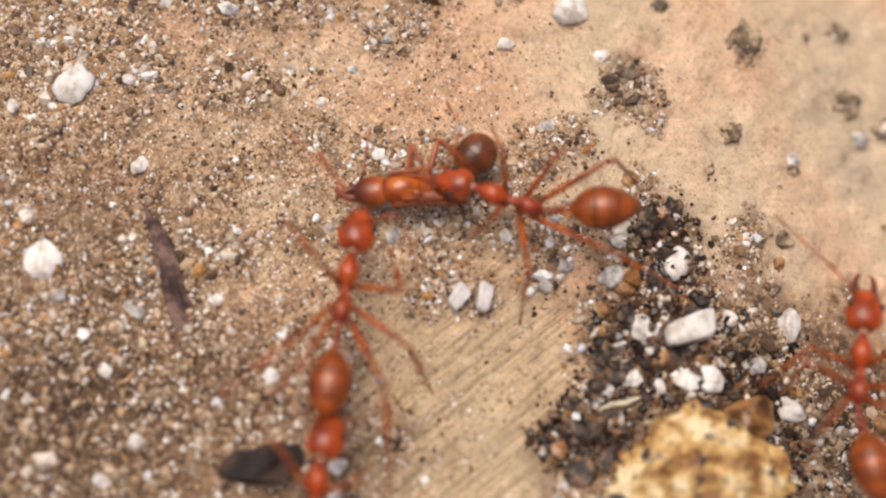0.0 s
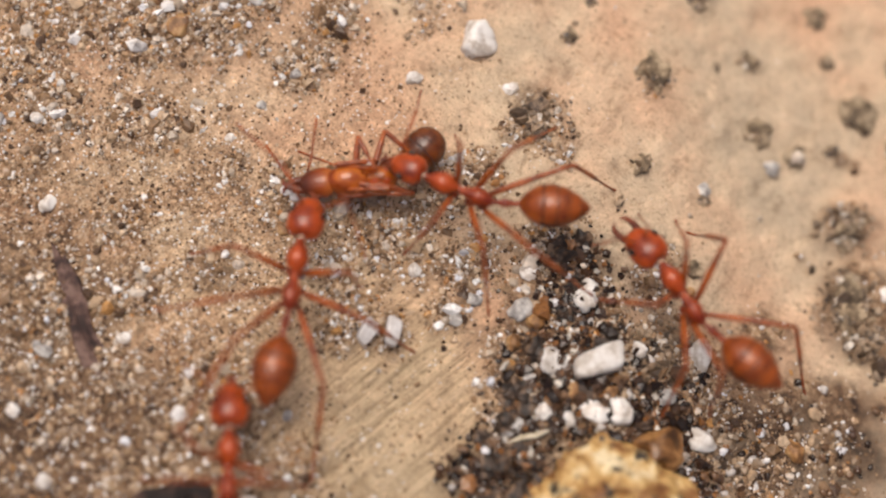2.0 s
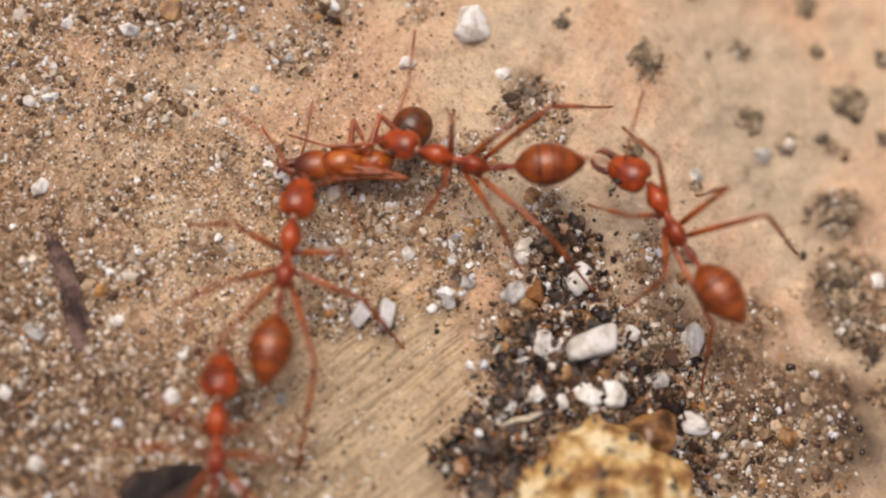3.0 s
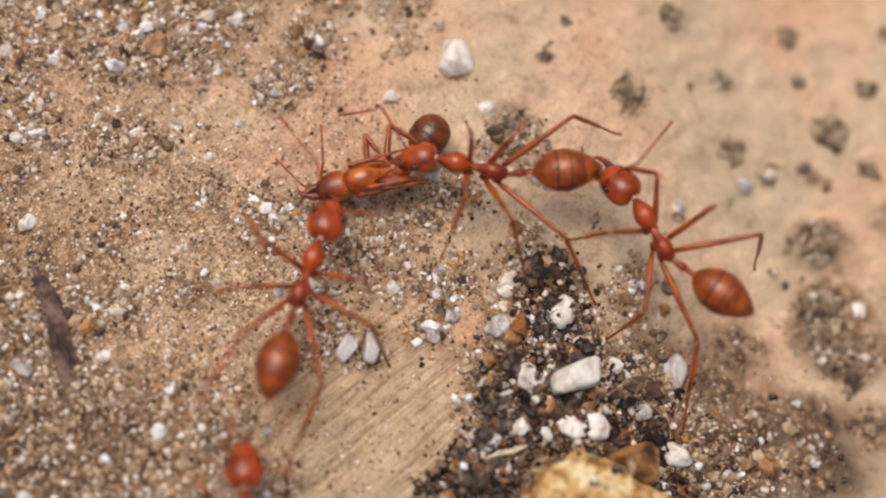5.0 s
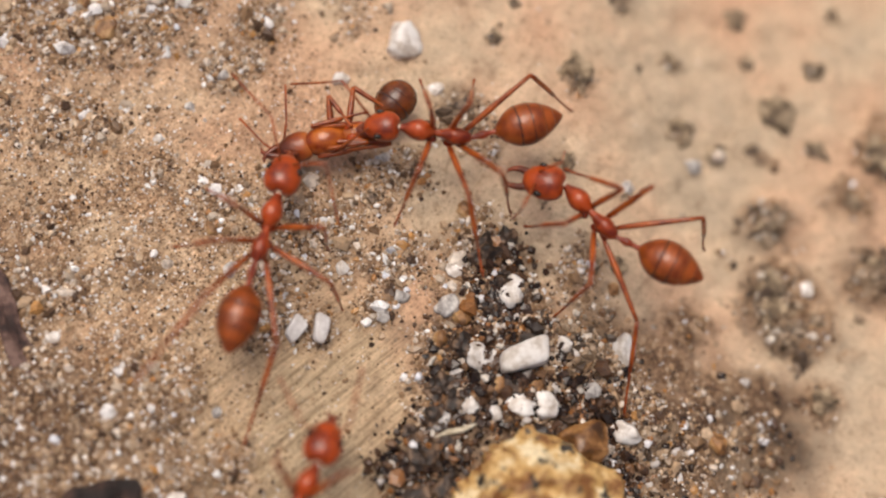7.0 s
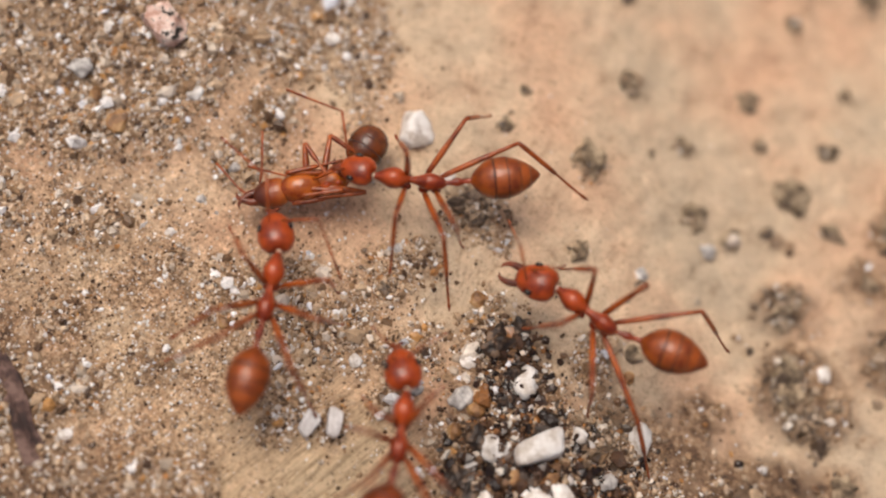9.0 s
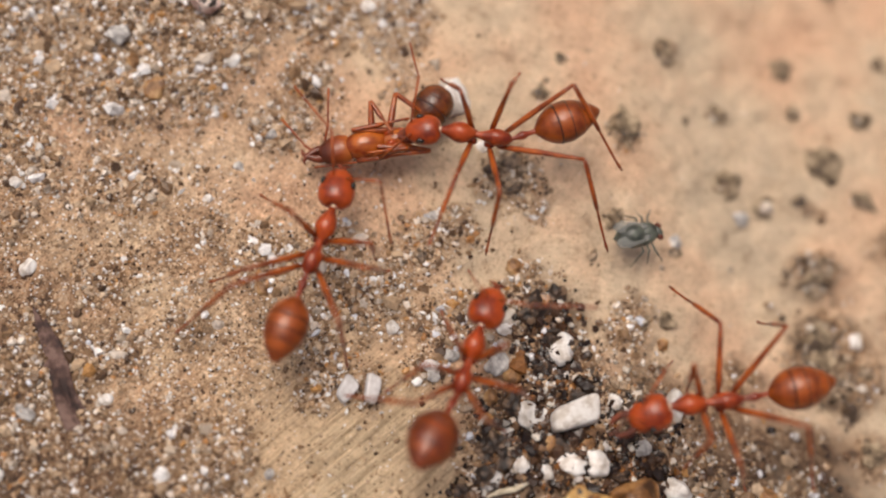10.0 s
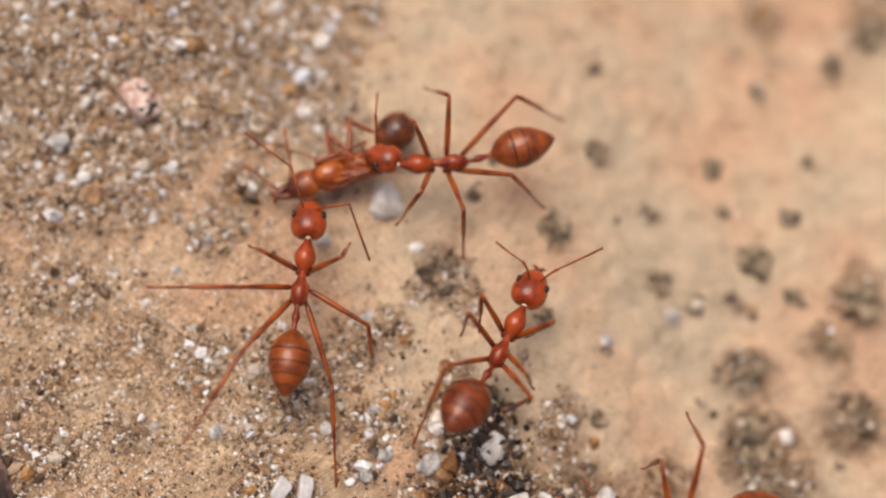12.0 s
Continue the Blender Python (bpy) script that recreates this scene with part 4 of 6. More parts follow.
LEFT_L1_FOOT = [(-9.11, -4.36, 2.28), (-9.25, -4.18, 2.05), (-9.38, -4.01, 1.14), (-9.15, -4.09, 1.44), (-9.26, -4.11, 1.24), (-9.25, -4.11, 1.44), (-8.40, -1.54, 1.54), (-7.94, -1.31, 2.02), (-7.04, -1.86, 1.62), (-7.32, -1.90, 1.35), (-6.78, -2.15, 1.80), (-8.22, 0.98, 1.96), (-7.64, 0.73, 2.08), (-8.07, 0.64, 2.05), (-7.87, 0.61, 2.02), (-7.80, 0.62, 1.74), (-7.61, 0.47, 2.09), (-6.77, 2.93, 2.01), (-6.89, 3.16, 1.56)]
LEFT_L2_KNEE = [(-7.13, -8.04, 3.52), (-7.33, -7.73, 2.78), (-7.11, -5.46, 4.04), (-7.17, -5.05, 3.93), (-6.88, -5.31, 3.89), (-7.06, -5.58, 3.74), (-6.85, -4.38, 3.39), (-6.67, -4.22, 3.60), (-6.40, -4.28, 3.66), (-5.60, -4.32, 3.88), (-5.37, -3.92, 4.14), (-7.26, -1.63, 3.95), (-6.77, -2.44, 3.89), (-7.42, -2.33, 3.40), (-7.15, -2.13, 3.29), (-7.06, -1.92, 1.95), (-5.71, -1.76, 3.44), (-5.79, 0.26, 3.77), (-6.42, 1.17, 3.55)]
LEFT_L2_FOOT = [(-8.61, -10.65, 3.50), (-8.12, -9.12, 0.24), (-9.13, -5.14, 1.84), (-9.03, -5.03, 1.58), (-9.31, -6.42, 2.52), (-8.75, -6.60, 1.48), (-8.87, -5.03, 1.27), (-8.24, -4.65, 1.08), (-8.34, -4.94, 1.48), (-7.17, -4.72, 1.36), (-6.62, -3.62, 1.43), (-8.17, -4.48, 3.69), (-8.16, -3.36, 1.40), (-8.59, -4.43, 1.60), (-8.56, -2.49, 0.66), (-8.64, -4.47, 1.83), (-7.10, -2.32, 0.85), (-7.48, -0.09, 1.32), (-9.19, 0.07, 3.89)]
LEFT_L3_KNEE = [(-6.58, -8.86, 4.07), (-6.96, -8.31, 3.83), (-6.78, -7.68, 3.59), (-6.30, -6.88, 4.09), (-6.42, -6.61, 4.18), (-6.44, -6.79, 4.08), (-5.78, -6.02, 3.92), (-5.89, -5.63, 4.15), (-5.72, -6.17, 3.78), (-5.08, -6.07, 3.97), (-5.24, -5.71, 3.96), (-6.52, -2.79, 4.42), (-6.20, -3.30, 4.54), (-6.82, -3.26, 4.16), (-7.40, -2.92, 3.70), (-6.18, -2.55, 4.24), (-5.60, -3.06, 3.28), (-5.05, -1.41, 3.94), (-5.49, -0.75, 3.48)]
LEFT_L3_FOOT = [(-7.59, -10.49, 1.03), (-7.40, -10.40, 1.10), (-7.21, -10.32, 1.17), (-6.80, -10.41, 3.56), (-7.18, -9.84, 2.77), (-7.31, -9.79, 2.29), (-6.74, -9.49, 3.73), (-6.63, -9.15, 3.96), (-6.63, -9.65, 3.62), (-6.46, -9.40, 3.88), (-6.42, -9.10, 3.87), (-7.71, -5.14, 2.02), (-8.03, -4.15, 1.56), (-7.64, -4.74, 0.98), (-8.94, -4.52, 0.88), (-7.70, -4.52, 1.64), (-6.32, -4.19, -0.06), (-6.17, -4.13, 1.86), (-6.22, -4.26, 3.15)]
LEFT_R1_KNEE = [(-4.61, -5.39, 3.41), (-4.93, -4.49, 3.70), (-4.28, -3.69, 3.61), (-3.96, -3.42, 3.43), (-4.00, -3.27, 3.47), (-4.08, -3.28, 3.34), (-3.06, -2.64, 3.30), (-3.06, -2.52, 3.33), (-3.01, -2.73, 3.64), (-2.46, -2.66, 3.59), (-2.66, -2.24, 3.50), (-4.14, 0.36, 3.16), (-3.83, -0.17, 3.35), (-3.92, 0.10, 3.06), (-3.77, -0.06, 3.57), (-3.43, 0.38, 3.63), (-3.02, 0.66, 3.68), (-2.73, 2.03, 3.64), (-3.50, 3.24, 3.83)]
LEFT_R1_FOOT = [(-5.60, -3.89, 1.67), (-4.47, -4.68, 1.25), (-3.84, -3.28, 1.18), (-3.78, -3.30, 0.94), (-3.65, -3.09, 1.00), (-3.95, -3.27, 0.84), (-3.09, -1.61, 1.02), (-2.79, -2.30, 0.85), (-2.87, -2.50, 1.15), (-2.71, -1.42, 1.44), (-2.43, -2.13, 1.01), (-3.55, 0.37, 0.73), (-3.54, 0.11, 0.89), (-3.50, 0.17, 0.60), (-3.56, 0.08, 1.09), (-3.26, 0.68, 1.15), (-2.93, 0.89, 1.19), (-3.10, 2.09, 1.17), (-3.62, 4.43, 1.63)]
LEFT_R2_KNEE = [(-3.78, -6.81, 2.55), (-3.85, -6.49, 2.51), (-3.56, -6.22, 2.53), (-3.01, -4.28, 1.85), (-3.06, -4.35, 2.73), (-3.13, -4.20, 1.84), (-2.63, -3.76, 3.25), (-2.41, -3.69, 2.68), (-2.15, -3.95, 2.90), (-1.64, -4.04, 2.91), (-1.84, -3.77, 2.39), (-3.64, -0.49, 3.19), (-3.68, -1.61, 3.78), (-3.89, -1.04, 3.72), (-3.56, -0.93, 3.78), (-2.99, -0.84, 3.57), (-1.99, -0.72, 2.33), (-2.16, 1.00, 3.58), (-2.03, 1.83, 1.77)]
LEFT_R2_FOOT = [(-2.50, -7.62, -0.04), (-2.28, -7.71, 0.27), (-2.45, -7.77, 0.22), (-1.40, -4.38, 0.00), (-1.27, -4.36, 0.33), (-1.40, -4.43, 0.00), (-1.87, -4.27, 0.40), (-1.43, -4.24, -0.10), (-1.17, -4.28, 0.09), (-1.32, -4.01, -0.07), (-1.32, -4.25, 0.00), (-3.45, 0.11, 0.26), (-2.99, -0.85, 0.96), (-3.20, -0.14, 0.95), (-2.99, -0.09, 0.96), (-2.28, -0.31, 0.70), (-0.78, -1.58, 0.00), (-1.51, 1.73, 0.75), (-1.53, 1.00, 0.00)]
LEFT_R3_KNEE = [(-3.95, -8.39, 3.31), (-4.31, -7.21, 4.21), (-3.57, -7.14, 3.44), (-3.48, -6.86, 2.88), (-3.47, -6.81, 2.75), (-3.63, -6.84, 2.73), (-3.15, -6.10, 3.17), (-3.13, -6.05, 2.90), (-3.08, -6.10, 3.64), (-2.52, -6.49, 2.84), (-2.77, -6.15, 2.24), (-4.31, -3.01, 3.75), (-3.86, -3.38, 4.06), (-4.19, -3.04, 4.04), (-3.78, -2.92, 3.99), (-3.40, -2.63, 3.93), (-3.04, -2.47, 3.89), (-1.91, -1.25, 2.65), (-2.52, -0.46, 1.46)]
LEFT_R3_FOOT = [(-2.72, -11.08, 1.25), (-2.71, -9.82, 2.32), (-2.83, -9.52, 0.84), (-2.91, -9.40, 0.40), (-2.89, -9.53, 0.46), (-3.15, -9.54, 0.40), (-2.77, -9.66, 2.81), (-3.32, -9.10, 1.00), (-3.14, -8.68, 1.13), (-3.09, -8.73, 0.08), (-3.05, -9.28, 0.48), (-2.76, -6.23, 3.30), (-2.79, -4.06, 0.69), (-3.23, -3.88, 0.67), (-3.22, -3.57, 0.49), (-2.96, -3.17, 0.39), (-3.01, -3.29, 0.39), (-1.29, -3.66, 0.04), (-1.28, -3.43, 0.00)]


def beside(track, ahead, aside, z):
    """Points kept at one place beside a walking body."""
    return [(x + ahead * math.cos(radians(a)) - aside * math.sin(radians(a)), y + ahead * math.sin(radians(a)) + aside * math.cos(radians(a)), z) for x, y, a in track]


LEFT_ANT_L_ELBOW, LEFT_ANT_L_TIP = beside(LEFT_ROOT, 3.9, 0.8, 3.2), beside(LEFT_ROOT, 5.4, 2.8, 2.6)
LEFT_ANT_R_ELBOW, LEFT_ANT_R_TIP = beside(LEFT_ROOT, 3.0, -1.0, 3.3), beside(LEFT_ROOT, 1.4, -2.3, 1.8)
RIGHT_ROOT = [(-1.88, -1.08, -178.28), (-1.45, -0.61, -181.71), (-0.95, -0.14, -181.69), (-0.76, 0.27, -183.69), (-1.06, 0.81, -181.17), (-1.27, 1.02, -176.43), (-0.57, 2.52, -172.08), (-0.44, 2.67, -172.52), (-0.16, 2.71, -170.29), (0.27, 2.75, -169.31), (0.05, 3.05, -166.25), (-1.18, 4.04, -180.57), (-1.84, 4.42, -166.56), (-1.86, 4.78, -164.97), (-1.08, 5.17, -168.10), (-0.94, 5.95, -162.77), (-0.79, 6.70, -155.50), (-1.06, 7.83, -152.95), (-1.13, 8.22, -157.55)]
RIGHT_HEAD = [6, 11, 2, -10, -7, -13, 9, 9, 3, 11, 4, 2, -16, -17, 8, -16, -24, -26, -31]
RIGHT_GASTER = [23, 27, 22, 20, 18, 18, 20, 17, 15, 23, 23, 26, 12, 20, 27, 20, 13, 12, 13]
RIGHT_L1_KNEE = [(-2.83, -2.36, 3.86), (-2.78, -2.06, 3.65), (-2.44, -1.64, 3.55), (-1.77, -1.16, 3.70), (-2.08, -0.76, 3.61), (-1.93, -0.40, 3.78), (-1.12, 0.85, 3.63), (-0.98, 1.15, 3.74), (-0.66, 1.26, 3.81), (-0.33, 0.96, 3.57), (-0.58, 1.13, 3.49), (-2.35, 2.30, 3.44), (-2.51, 2.57, 3.56), (-2.60, 2.67, 3.28), (-1.92, 3.14, 3.33), (-1.56, 4.21, 3.70), (-1.58, 4.65, 3.50), (-1.74, 5.48, 3.14), (-1.79, 6.35, 3.65)]
RIGHT_L1_FOOT = [(-3.57, -3.05, 1.58), (-3.39, -2.43, 1.26), (-3.21, -2.91, 1.54), (-2.54, -1.93, 1.45), (-2.74, -1.61, 1.36), (-2.69, -1.71, 1.80), (-1.17, -0.12, 1.32), (-1.05, -0.73, 2.10), (-0.91, -0.04, 1.69), (-1.00, -0.40, 1.59), (-1.08, -0.43, 1.60), (-2.22, 1.38, 1.12), (-2.13, 1.17, 1.52), (-2.14, 1.05, 1.43), (-2.00, 0.72, 2.70), (-2.69, 3.27, 1.67), (-2.55, 3.49, 1.51), (-2.50, 3.85, 1.40), (-2.37, 5.64, 1.33)]
RIGHT_L2_KNEE = [(-1.19, -3.26, 3.09), (-1.10, -2.70, 3.43), (-0.79, -2.23, 3.48), (-0.60, -1.74, 3.57), (-0.35, -1.04, 3.51), (0.00, -0.74, 3.13), (0.42, 0.86, 3.57), (0.62, 1.03, 3.53), (0.96, 0.92, 3.34), (1.02, 0.95, 3.63), (1.03, 1.02, 3.21), (-0.16, 2.17, 3.24), (-0.81, 2.48, 3.27), (-0.97, 2.75, 3.30), (-0.39, 3.08, 3.35), (-0.32, 3.84, 3.40), (0.52, 4.75, 3.04), (-0.23, 6.30, 3.88), (-0.25, 6.32, 3.52)]
RIGHT_L2_FOOT = [(-0.79, -4.39, 0.34), (-0.70, -4.55, 1.11), (-0.74, -4.52, 1.54), (-0.66, -4.68, 2.99), (0.57, -2.49, 1.04), (1.30, -1.57, 0.55), (1.79, 0.08, 1.02), (1.77, 0.04, 0.93), (1.86, 0.07, 0.60), (1.95, -0.15, 1.00), (1.98, -0.38, 0.73), (1.50, -0.27, 2.72), (0.13, 0.81, 0.96), (-0.11, 1.10, 0.94), (-0.14, 1.65, 0.73), (-0.03, 2.63, 0.67), (1.15, 3.48, 0.39), (0.16, 5.50, 1.02), (0.25, 5.48, 0.68)]
RIGHT_L3_KNEE = [(0.99, -1.74, 3.25), (1.48, -1.37, 3.03), (1.70, -1.32, 3.39), (2.00, -0.98, 3.08), (1.17, -0.63, 3.82), (1.49, -0.40, 2.93), (2.32, 1.12, 2.46), (2.50, 1.37, 2.40), (2.52, 1.26, 3.15), (1.96, 1.81, 4.54), (1.72, 1.72, 4.39), (1.02, 2.97, 4.06), (-0.70, 2.74, 4.47), (0.45, 4.62, 4.19), (1.89, 5.17, 3.19), (1.16, 5.52, 4.37), (1.37, 5.90, 4.24), (1.13, 7.54, 4.32), (0.91, 7.71, 4.40)]
RIGHT_L3_FOOT = [(3.80, -1.48, 1.02), (4.77, -1.90, 1.67), (4.61, -1.56, 1.29), (4.71, -1.12, 0.72), (3.55, -0.64, 1.11), (4.12, -0.77, 0.49), (4.22, 0.25, -0.08), (4.22, 0.39, -0.08), (4.27, 0.37, 0.13), (4.18, -0.28, 2.62), (2.59, 1.60, 0.90), (1.95, 2.85, 0.59), (-0.13, 3.03, 0.93), (2.33, 5.53, 1.26), (3.73, 3.16, 0.84), (1.63, 5.02, 0.83), (1.93, 5.52, 0.70), (2.45, 8.33, 1.06), (2.39, 8.11, 1.15)]
RIGHT_R1_KNEE = [(-3.28, -0.20, 3.95), (-2.61, 0.16, 4.05), (-2.42, 0.71, 3.95), (-1.90, 1.39, 3.94), (-2.15, 1.67, 4.04), (-2.36, 1.74, 4.06), (-1.64, 2.70, 4.14), (-1.48, 2.96, 4.13), (-1.24, 3.08, 4.12), (-0.98, 3.21, 4.07), (-1.01, 2.99, 4.14), (-2.28, 4.64, 4.10), (-2.84, 4.50, 4.14), (-2.83, 4.85, 4.15), (-2.74, 5.74, 3.92), (-2.29, 6.21, 4.07), (-2.40, 6.92, 3.97), (-2.27, 8.07, 4.07), (-2.75, 8.48, 3.97)]
RIGHT_R1_FOOT = [(-4.00, 1.09, 1.94), (-3.29, 1.32, 1.95), (-2.94, 1.74, 1.74), (-2.37, 2.49, 1.75), (-2.58, 2.67, 1.79), (-2.81, 2.80, 1.84), (-2.07, 3.85, 1.96), (-1.90, 4.10, 1.95), (-1.71, 4.31, 1.99), (-1.60, 4.52, 2.04), (-1.79, 4.46, 2.27), (-2.95, 5.86, 2.02), (-3.56, 5.66, 2.05), (-3.69, 6.18, 2.20), (-3.61, 6.68, 1.77), (-2.95, 7.22, 1.88), (-3.32, 7.99, 1.91), (-3.57, 8.82, 2.07), (-3.45, 9.56, 1.82)]
RIGHT_R2_KNEE = [(-1.63, 0.46, 3.98), (-1.36, 0.27, 4.32), (-0.45, 0.94, 4.15), (-0.37, 1.30, 4.21), (-0.62, 2.16, 4.05), (-0.71, 2.18, 4.08), (-0.26, 3.07, 4.33), (-0.15, 3.53, 4.27), (0.10, 3.65, 4.24), (0.29, 3.37, 4.37), (0.12, 3.55, 4.38), (-1.10, 4.90, 4.33), (-1.48, 6.77, 2.82), (-1.70, 6.46, 3.84), (-1.23, 6.42, 4.18), (-0.95, 7.22, 4.13), (-1.96, 8.87, 2.94), (-1.95, 9.65, 3.61), (-2.02, 9.96, 3.71)]
RIGHT_R2_FOOT = [(-1.52, 1.70, 1.25), (-1.19, 2.07, 1.92), (0.39, 3.01, 2.15), (0.07, 3.11, 1.86), (0.47, 4.10, 2.02), (-0.63, 3.77, 1.54), (-0.04, 4.70, 1.82), (-0.04, 4.95, 1.62), (0.09, 5.09, 1.61), (0.24, 5.08, 1.90), (-0.12, 5.25, 1.92), (-0.53, 7.37, 2.71), (-0.80, 8.17, 0.26), (-0.77, 7.76, 1.30), (-1.13, 7.92, 1.58), (-1.20, 8.59, 1.47), (-3.27, 11.02, 1.31), (-3.23, 11.01, 1.25), (-3.17, 10.99, 1.14)]
RIGHT_R3_KNEE = [(0.02, 1.06, 3.54), (0.19, 1.28, 4.05), (0.50, 1.33, 4.45), (1.36, 2.24, 3.49), (1.40, 2.84, 2.68), (0.40, 3.22, 3.71), (1.24, 5.06, 2.97), (1.38, 5.21, 2.96), (1.64, 5.26, 2.97), (1.85, 5.41, 3.03), (1.56, 5.75, 3.04), (0.85, 6.46, 2.85), (0.44, 6.59, 2.76), (0.42, 6.94, 2.82), (0.70, 7.39, 3.56), (-0.02, 7.90, 4.37), (0.27, 9.20, 3.77), (0.21, 10.61, 3.12), (0.15, 11.02, 3.08)]
RIGHT_R3_FOOT = [(1.23, 1.65, 0.21), (1.24, 1.58, 0.62), (1.27, 1.70, 0.96), (4.29, 3.88, 2.19), (3.01, 3.44, -0.08), (2.53, 4.89, 1.34), (2.75, 6.37, -0.02), (3.25, 6.25, 0.06), (3.24, 6.54, 0.01), (3.51, 6.53, 0.04), (3.36, 6.46, 0.01), (2.82, 6.40, -0.16), (3.34, 6.24, 0.65), (3.35, 6.03, 0.94), (3.26, 5.82, 1.57), (1.79, 10.73, 3.08), (1.88, 11.41, 1.43), (1.98, 11.85, 0.24), (2.05, 11.93, 0.16)]
RIGHT_ANT_L_ELBOW = [(-5.59, -2.08, 1.65), (-5.13, -1.55, 1.65), (-4.76, -0.79, 1.65), (-4.69, 0.18, 1.65), (-4.96, 0.43, 1.65), (-5.18, 0.54, 1.65), (-4.08, 1.02, 1.65), (-3.98, 1.22, 1.65), (-3.74, 1.27, 1.65), (-3.11, 1.03, 1.65), (-3.42, 1.35, 1.65), (-4.98, 3.30, 1.65), (-5.64, 3.37, 1.65), (-5.64, 3.66, 1.65), (-4.50, 3.47, 1.65), (-4.66, 4.64, 1.65), (-4.43, 5.19, 1.65), (-4.66, 6.23, 1.65), (-4.89, 7.08, 1.65)]
RIGHT_ANT_L_TIP = [(-7.35, -2.51, 1.05), (-6.88, -2.04, 1.05), (-6.56, -1.01, 1.05), (-6.48, 0.43, 1.05), (-6.77, 0.48, 1.05), (-6.99, 0.66, 1.05), (-5.75, 0.30, 1.05), (-5.65, 0.53, 1.05), (-5.45, 0.67, 1.05), (-4.71, 0.17, 1.05), (-5.08, 0.62, 1.05), (-6.77, 3.05, 1.05), (-7.45, 3.25, 1.05), (-7.45, 3.53, 1.05), (-6.13, 2.68, 1.05), (-6.45, 4.41, 1.05), (-6.23, 4.96, 1.05), (-6.45, 6.00, 1.05), (-6.70, 7.14, 1.05)]
RIGHT_ANT_R_ELBOW = [(-4.86, 0.41, 3.12), (-4.05, 0.92, 3.11), (-4.28, 1.52, 3.15), (-4.47, 2.02, 3.14), (-3.96, 2.67, 3.14), (-4.02, 2.73, 3.18), (-4.36, 3.09, 3.51), (-4.61, 3.16, 3.06), (-4.41, 3.03, 3.02), (-3.72, 3.16, 3.15), (-4.11, 3.24, 3.07), (-4.44, 4.32, 4.16), (-5.43, 5.48, 3.20), (-4.74, 5.97, 3.22), (-4.25, 6.04, 3.21), (-4.39, 6.88, 3.18), (-4.30, 7.34, 3.21), (-4.38, 8.17, 3.64), (-4.14, 8.36, 4.09)]
RIGHT_ANT_R_TIP = [(-5.74, 1.55, 1.33), (-4.27, 2.97, 2.09), (-5.25, 2.84, 1.54), (-6.26, 3.24, 2.36), (-4.23, 3.92, 1.23), (-4.23, 4.97, 2.72), (-5.75, 3.49, 1.73), (-6.02, 2.97, 1.26), (-5.00, 2.58, 0.85), (-5.87, 3.73, 3.74), (-6.28, 2.74, 2.48), (-5.35, 5.79, 2.64), (-7.56, 5.79, 2.39), (-5.02, 7.43, 1.47), (-5.06, 7.59, 1.71), (-5.06, 7.99, 1.28), (-4.98, 8.04, 1.13), (-5.26, 9.20, 1.78), (-4.53, 9.75, 2.30)]
COMER_ROOT = [(9.91, -2.83, 103.59), (9.92, -2.71, 104.99), (9.04, -1.41, 110.80), (7.22, -0.54, 139.16), (6.70, -0.25, 143.59), (5.73, 1.06, 136.30), (5.71, 1.96, 140.24), (5.69, 2.21, 139.29), (5.60, 2.20, 140.28), (5.59, 2.05, 148.98), (5.69, 2.16, 151.04), (4.57, 1.92, 161.69), (5.09, 1.79, 162.05), (8.29, -0.13, 184.06), (8.90, -0.69, 205.61), (9.48, -0.83, 199.83), (9.24, -0.78, 199.85), (9.64, -1.26, 205.36), (10.09, -1.33, 210.38)]
COMER_HEAD = [-1, -11, 15, 32, 8, 24, 39, 14, 28, 43, 41, 7, 15, 47, 14, -6, -18, -25, -8]
COMER_GASTER = [18, 23, 15, -0, 16, 7, 24, 26, 25, 22, 21, 17, 17, 9, 5, 5, 1, 6, 3]
COMER_L1_KNEE = [(7.86, -2.31, 3.32), (7.85, -2.29, 3.30), (6.75, -0.81, 3.13), (5.69, -1.06, 3.77), (5.30, -0.88, 3.82), (3.99, 0.61, 3.68), (4.14, 1.41, 3.76), (3.77, 1.70, 3.55), (3.59, 1.68, 3.49), (4.27, 1.46, 3.90), (4.32, 1.39, 3.81), (3.04, 1.03, 3.79), (3.62, 0.86, 3.80), (7.63, -1.56, 3.78), (8.52, -2.42, 3.76), (8.19, -2.41, 3.75), (7.94, -2.29, 3.79), (8.34, -2.82, 3.77), (8.78, -2.96, 3.76)]
COMER_L1_FOOT = [(7.11, -3.62, 1.33), (7.29, -3.70, 1.31), (4.93, -1.16, 1.45), (5.09, -0.82, 1.36), (3.71, -0.86, 1.89), (2.89, 1.17, 1.50), (2.03, 1.42, 2.42), (2.58, 1.59, 1.35), (2.87, 1.96, 1.11), (3.38, 1.64, 1.58), (3.08, 1.35, 1.64), (2.60, 1.25, 1.34), (2.63, 0.93, 1.50), (8.10, -1.71, 1.33), (8.32, -3.13, 1.37), (8.10, -2.91, 1.30), (7.99, -2.67, 1.32), (8.39, -3.07, 1.31), (8.79, -3.46, 1.31)]
